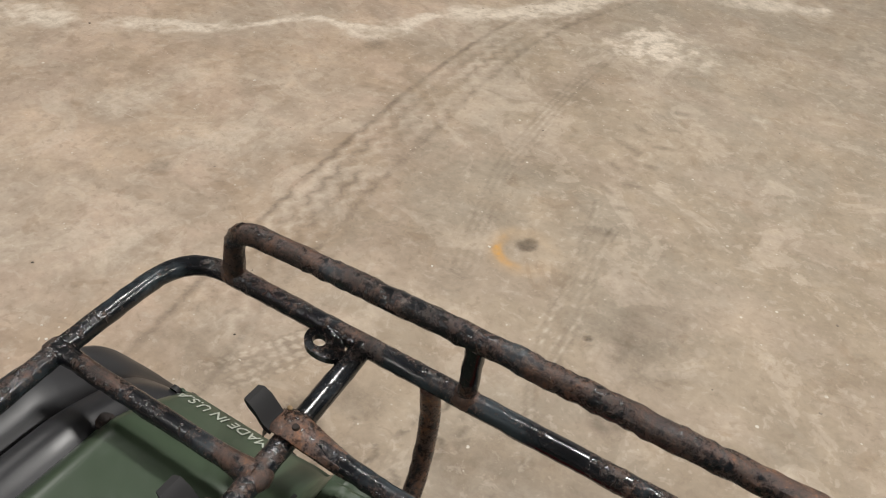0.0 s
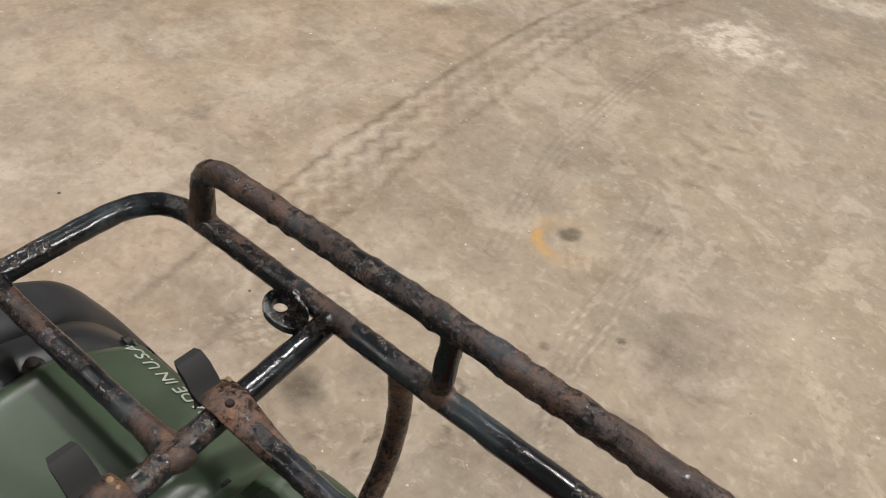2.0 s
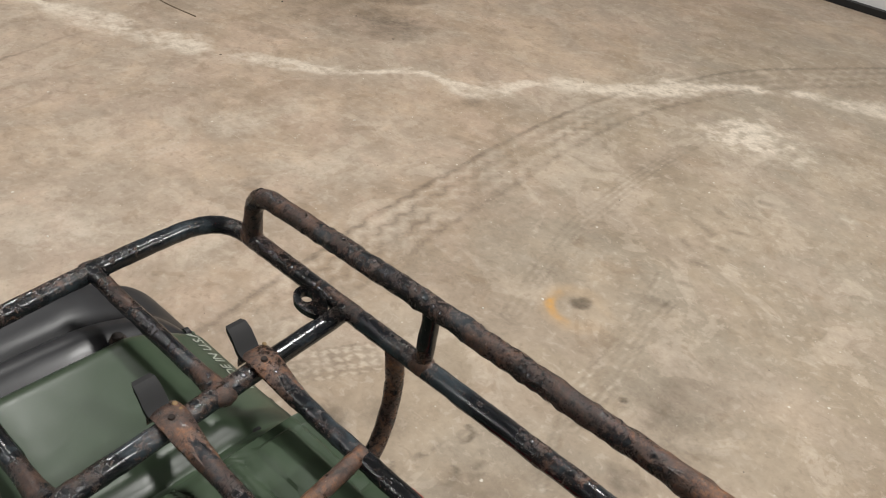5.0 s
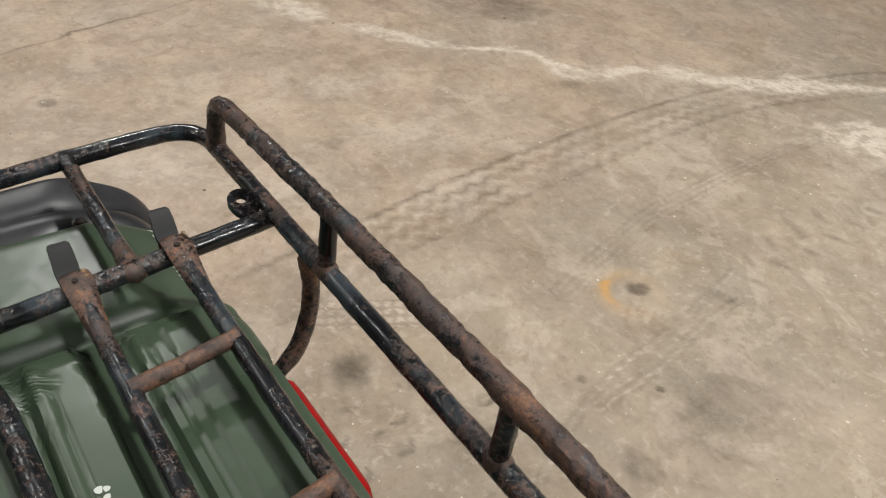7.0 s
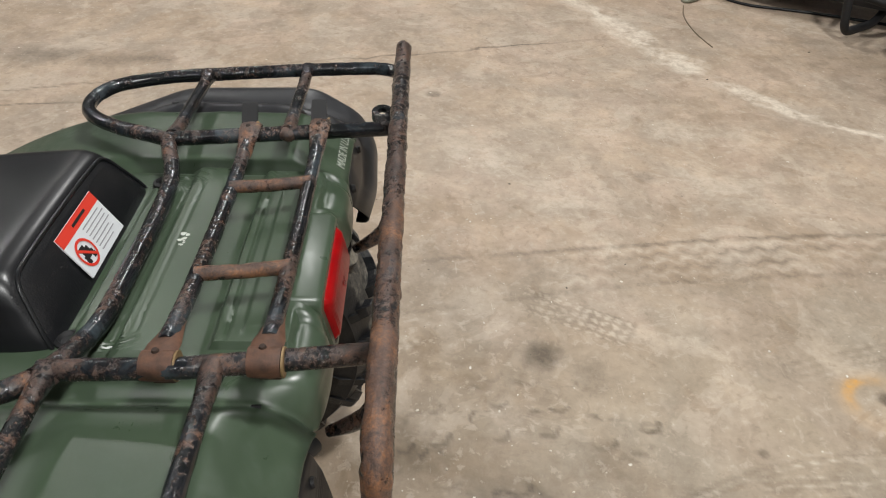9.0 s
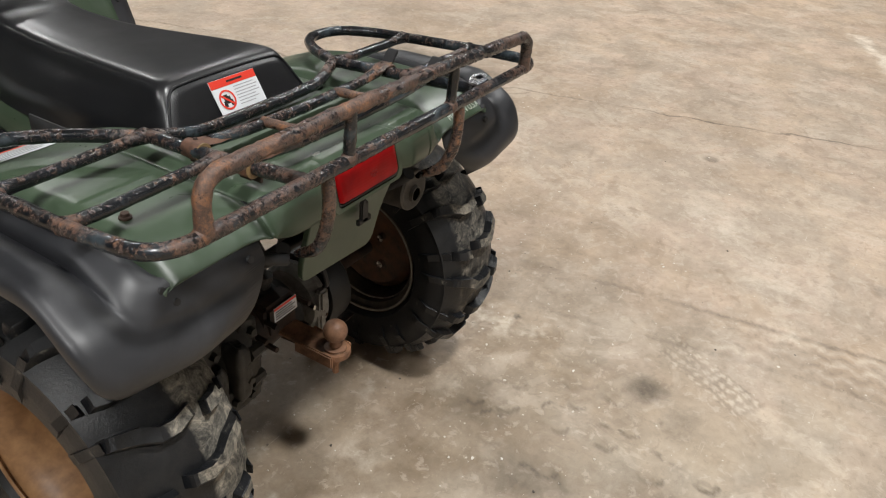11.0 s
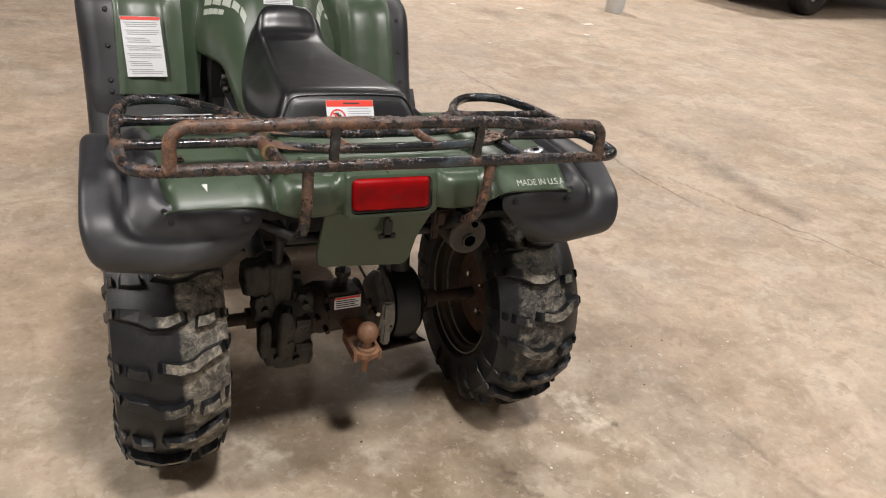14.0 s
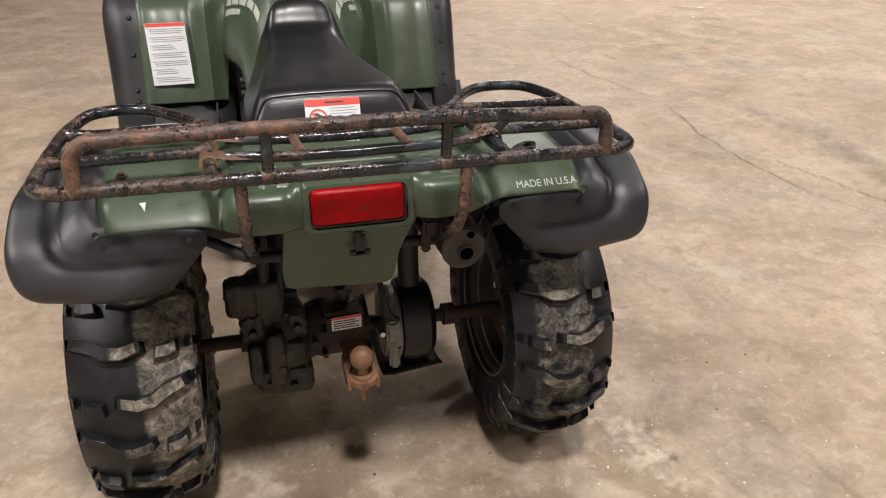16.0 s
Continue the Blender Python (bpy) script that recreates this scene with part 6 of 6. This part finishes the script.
# footboards: diamond mesh in a pale rim
for sx in (-1, 1):
    rim_path = rounded([(CX + sx * 0.24, 0.90, 0.318), (CX + sx * 0.50, 0.89, 0.318), (CX + sx * 0.525, 1.24, 0.318), (CX + sx * 0.24, 1.26, 0.318)], 0.05)
    board = tube("footboard", rim_path, 0.014, plain_rust("dusty_rim", (0.16, 0.12, 0.09), (0.36, 0.29, 0.23), 40, 0.6), bike, "footboard of diamond mesh in a dusty rim")
    bm = bmesh.new()
    for k in range(-9, 19):
        for lean in (1, -1):
            a, b = Vector((0.245, 0.90 + 0.03 * k, 0)), Vector((0.505, 0.90 + 0.03 * k + lean * 0.26, 0))
            pts = [a.lerp(b, t / 20) for t in range(21)]
            pts = [p for p in pts if 0.90 <= p.y <= 1.24]
            if len(pts) > 1:
                for p, q in ((pts[0], pts[-1]),):
                    d = (q - p).normalized()
                    s = Vector((-d.y, d.x, 0)) * 0.0035
                    v = [bm.verts.new((CX + sx * w.x, w.y, z)) for z in (0.312, 0.322) for w in (p - s, q - s, q + s, p + s)]
                    for f_ in ((0, 1, 2, 3), (4, 5, 6, 7), (0, 1, 5, 4), (2, 3, 7, 6)):
                        bm.faces.new([v[i_] for i_ in f_])
    part("mesh_plate", bm, RUST_DARK, board, "rusted diamond mesh", False)

# ---- things about the hall ----
def small_wheel(parent, c, axis, r, w, label):
    """A wheel with tyre, rim and hub, turned so that its axle points along axis."""
    turn = Vector(axis).to_track_quat("X", "Z").to_matrix().to_4x4()
    m = Matrix.Translation(c) @ turn
    bm = lathe(bmesh.new(), [(-w / 2, r * 0.50), (-w / 2, r * 0.62), (-w * 0.55, r * 0.80), (-w * 0.45, r * 0.94), (-w * 0.28, r), (w * 0.28, r), (w * 0.45, r * 0.94), (w * 0.55, r * 0.80), (w / 2, r * 0.62), (w / 2, r * 0.50)], (0, 0, 0), "X", 40, False)
    bmesh.ops.transform(bm, matrix=m, verts=bm.verts)
    tyre = part("wheel", bm, RUBBER, parent, label)
    bm = lathe(bmesh.new(), [(-w * 0.5, r * 0.52), (-w * 0.30, r * 0.46), (-w * 0.22, r * 0.18), (-w * 0.38, r * 0.12), (-w * 0.40, 0.0)], (0, 0, 0), "X", 30, False)
    bmesh.ops.transform(bm, matrix=m, verts=bm.verts)
    part("rim", bm, DARK, tyre)
    bm = lathe(bmesh.new(), [(-w * 0.52, 0.0), (-w * 0.52, r * 0.07), (-w * 0.38, r * 0.08)], (0, 0, 0), "X", 16)
    bmesh.ops.transform(bm, matrix=m, verts=bm.verts)
    part("hub_nut", bm, CHROME, tyre, "bright hub nut")
    return tyre


# low black buggy parked on the far side
buggy = thing("buggy", "low black buggy with a tubular bumper and fat tyres", "buggy")
out_ = Vector((0.80, -0.60, 0)).normalized()          # away from the open floor
along_ = Vector((0.62, 0.785, 0)).normalized()
bw = Vector((2.84, -2.53, 0))
bm = bmesh.new()
turn_b = Matrix.Rotation(math.atan2(along_.y, along_.x), 3, "Z")
box(bm, bw + out_ * 0.75 + along_ * 0.55 + Vector((0, 0, 0.44)), (1.65, 0.75, 0.46), 0.05, turn_b)
box(bm, bw + out_ * 0.60 + along_ * 0.55 + Vector((0, 0, 0.16)), (1.3, 0.5, 0.10), 0.03, turn_b)
part("body", bm, BLACK, buggy, "black plastic bodywork")
wz = Vector((0, 0, 0.19))
FRONT_WHEEL = Vector((2.800, -2.545, 0.157))
small_wheel(buggy, FRONT_WHEEL, -out_ * -1, 0.157, 0.14, "fat black tyre")
small_wheel(buggy, bw + wz + out_ * 1.0, out_, 0.19, 0.17, "fat black tyre")
small_wheel(buggy, bw + along_ * 1.15 + out_ * 1.05 + wz, out_, 0.19, 0.17, "fat black tyre")
bp = Vector((3.07, -2.26, 0))
tube("bumper", rounded([bp + Vector((0.42, -0.15, 0.62)), bp + Vector((0.10, 0.02, 0.42)), bp + Vector((0.03, 0.0, 0.05)), bp + Vector((0.22, -0.26, 0.045)), bp + Vector((0.45, -0.50, 0.16))], 0.07), 0.022, DARK, buggy, "black tubular bumper")
tube("bumper_bar", rounded([bp + Vector((0.08, 0.0, 0.25)), bp + Vector((0.02, -0.20, 0.20)), bp + Vector((0.12, -0.42, 0.20)), bp + Vector((0.40, -0.60, 0.22))], 0.06), 0.020, DARK, buggy)
tube("bumper_stay", [bp + Vector((0.08, 0.0, 0.25)), bp + Vector((0.45, -0.30, 0.30))], 0.018, DARK, buggy)
tube("reflector", [bp + Vector((0.030, -0.215, 0.203)), bp + Vector((0.080, -0.335, 0.203))], 0.0235, WHITE, buggy, "white band on the bumper bar")

hose_path = spline([(5.6, -0.80, 0.05), (4.81, -0.96, 0.05), (4.27, -1.165, 0.05), (4.05, -1.30, 0.05), (3.98, -1.47, 0.05), (4.02, -1.70, 0.05), (4.15, -1.95, 0.05)], 7)
hose = tube("hose", hose_path, 0.047, DARK, None, "", 14)
tagged(hose, "thick black rubber hose lying on the floor", "hose")
can = thing("drink_can", "small white, blue and orange drink can on the floor", "can", (3.80, -1.285, 0))
for name, z0, z1, r_, mat, lab in (("body", 0.0, 0.055, 0.036, material("can_white", 0.3, 0, (0.62, 0.62, 0.66))[0], "white can wall"), ("band", 0.055, 0.085, 0.0362, material("can_blue", 0.3, 0, (0.10, 0.14, 0.42))[0], "blue band"),
                                   ("top_band", 0.085, 0.108, 0.0362, material("can_pale", 0.3, 0, (0.75, 0.72, 0.70))[0], "pale top")):
    part(name, lathe(bmesh.new(), [(z0, 0.0 if z0 == 0 else r_), (z0, r_), (z1, r_), (z1, r_ * 0.9 if z1 > 0.1 else r_), (z1, 0.0)], (0, 0, 0), "Z", 24), mat, can, lab)
bm = bmesh.new()
for k in range(6):
    a = radians(200 + 8 * k)
    box(bm, (0.0365 * math.cos(a), 0.0365 * math.sin(a), 0.05), (0.006, 0.006, 0.06))
part("flash", bm, material("can_orange", 0.3, 0, (0.70, 0.26, 0.05))[0], can, "orange flash", False)
CABLE = material("grey_cable", 0.5, 0, (0.20, 0.20, 0.15))[0]
cord = tube("cord", spline([(4.9, -2.4, 0.25), (4.56, -2.236, 0.10), (4.16, -2.0, 0.03), (3.85, -1.775, 0.012), (3.70, -1.62, 0.01), (3.77, -1.60, 0.01), (4.03, -1.686, 0.03), (4.23, -1.83, 0.14), (4.5, -1.95, 0.28)], 8), 0.010, CABLE, None, "", 10)
tagged(cord, "grey-green cord looped on the floor", "cord")
lead = tube("power_lead", spline([(3.95, -1.72, 0.008), (3.85, -1.82, 0.008), (3.68, -1.96, 0.008), (3.60, -2.18, 0.008), (3.53, -2.37, 0.008), (3.35, -2.75, 0.008), (3.25, -3.10, 0.008), (2.97, -3.20, 0.008), (2.63, -3.40, 0.008), (2.39, -3.54, 0.008), (1.9, -4.1, 0.008)], 7), 0.008, DARK, None, "", 8)
tagged(lead, "thin black power lead on the floor", "cable")
string_ = tube("string", spline([(3.64, -1.575, 0.003), (3.43, -1.52, 0.003), (3.18, -1.51, 0.003), (2.97, -1.535, 0.003)], 7), 0.0035, material("brown_string", 0.8, 0, (0.16, 0.12, 0.08))[0], None, "", 6)
tagged(string_, "thin brown string on the floor", "string")

# grit and pale chips strewn on the concrete
grit_rng = random.Random(21)
verts, faces = [], []
for k in range(420):
    near_bike = k < 190
    x, y = (grit_rng.uniform(-0.35, 1.5), grit_rng.uniform(-0.35, 0.42)) if near_bike else (grit_rng.uniform(-0.5, 3.0), grit_rng.uniform(-3.2, 0.6))
    r_ = 0.0009 + 0.0030 * grit_rng.random() ** 3
    base, turn_ = len(verts), grit_rng.uniform(0, 6.28)
    long_ = 1.0 + 1.6 * grit_rng.random() ** 3
    for ring, (h_, w_) in enumerate(((0.0, 1.0), (0.45, 0.85))):
        for q in range(5):
            a = turn_ + q * 1.2566
            e = r_ * w_ * grit_rng.uniform(0.75, 1.2)
            u_, w2 = e * long_ * math.cos(a), e * math.sin(a)
            verts.append((x + u_ * math.cos(turn_) - w2 * math.sin(turn_), y + u_ * math.sin(turn_) + w2 * math.cos(turn_), 0.0002 + r_ * h_ * 1.3))
    faces += [(base + q, base + (q + 1) % 5, base + 5 + (q + 1) % 5, base + 5 + q) for q in range(5)] + [tuple(base + 5 + q for q in range(5))]
me = bpy.data.meshes.new("floor_grit")
me.from_pydata(verts, [], faces)
grit_mat, gnt, gb = material("grit", 0.7)
geo = gnt.nodes.new("ShaderNodeNewGeometry")
gnt.links.new(ramp(gnt, geo.outputs["Random Per Island"], [(0.0, (0.66, 0.63, 0.57)), (0.55, (0.56, 0.50, 0.42)), (0.80, (0.30, 0.24, 0.18)), (0.90, (0.06, 0.048, 0.038))]), gb.inputs["Base Color"])
me.materials.append(grit_mat)
tagged(new("floor_grit", me), "pale grit and small chips strewn on the concrete", "grit", kind="stuff")

# parked pick-up at the far side of the hall
car = thing("pickup", "dark parked pick-up with chunky tyres and alloy wheels", "pickup")
ca, cb = Vector((8.75, 6.75, 0)), Vector((11.9, 7.35, 0))
dirc = (cb - ca).normalized()
nrm_ = Vector((-dirc.y, dirc.x, 0))
turn_c = Matrix.Rotation(math.atan2(dirc.y, dirc.x), 3, "Z")
bm = bmesh.new()
box(bm, (ca + cb) / 2 + nrm_ * 0.95 + Vector((0, 0, 0.78)), (5.2, 1.75, 0.62), 0.10, turn_c)
box(bm, (ca + cb) / 2 + nrm_ * 0.95 - dirc * 0.5 + Vector((0, 0, 1.35)), (2.1, 1.55, 0.60), 0.15, turn_c)
part("body", bm, material("dark_car_paint", 0.25, 0.3, (0.03, 0.032, 0.036))[0], car, "dark painted body")
for p in (ca, cb):
    small_wheel(car, p + nrm_ * 0.14 + Vector((0, 0, 0.37)), -nrm_ * -1, 0.37, 0.26, "chunky black truck tyre")
    bm = lathe(bmesh.new(), [(-0.135, 0.20), (-0.10, 0.19), (-0.09, 0.05), (-0.12, 0.04), (-0.12, 0.0)], (0, 0, 0), "X", 30, False)
    bmesh.ops.transform(bm, matrix=Matrix.Translation(p + nrm_ * 0.14 + Vector((0, 0, 0.37))) @ nrm_.to_track_quat("X", "Z").to_matrix().to_4x4(), verts=bm.verts)
    part("alloy_rim", bm, CHROME, car, "bright alloy rim")
    small_wheel(car, p + nrm_ * 1.75 + Vector((0, 0, 0.37)), nrm_, 0.37, 0.26, "chunky black truck tyre")

bucket = thing("bucket", "white plastic bucket standing on the floor", "bucket", (5.07, 6.30, 0))
part("pail", lathe(bmesh.new(), [(0.0, 0.0), (0.0, 0.100), (0.008, 0.104), (0.30, 0.122), (0.31, 0.128), (0.32, 0.124), (0.31, 0.115), (0.02, 0.098)], (0, 0, 0), "Z", 32), WHITE, bucket)
tube("bail", spline([(-0.125, 0, 0.30), (-0.10, 0.06, 0.36), (0, 0.09, 0.39), (0.10, 0.06, 0.36), (0.125, 0, 0.30)], 5), 0.003, CHROME, bucket, "wire bail")

rng = random.Random(11)
for x, y, w, l in ((4.22, 5.55, 0.15, 0.05), (3.77, 6.23, 0.12, 0.05), (3.0, 6.28, 0.06, 0.05), (3.88, 5.04, 0.07, 0.04), (3.6, 4.7, 0.03, 0.02), (2.6, 4.6, 0.03, 0.02)):
    bm = bmesh.new()
    a = rng.random() * 0.6
    ca_, sa_ = math.cos(a), math.sin(a)
    pts = [(w * u, l * v, 0.0025 + 0.003 * rng.random()) for v in (-0.5, 0.5) for u in (-0.5, -0.15, 0.2, 0.5)]
    v = [bm.verts.new((x + ca_ * p[0] - sa_ * p[1], y + sa_ * p[0] + ca_ * p[1], p[2])) for p in pts]
    for k in range(3):
        bm.faces.new((v[k], v[k + 1], v[k + 5], v[k + 4]))
    scrap = thicken(part("paper_scrap", bm, material("paper", 0.7, 0, (0.66, 0.62, 0.55))[0] if "paper" not in bpy.data.materials else bpy.data.materials["paper"], None, "", False), 0.001, 1)
    tagged(scrap, "small pale paper scrap lying on the floor", "paper scrap", "scraps on the floor")
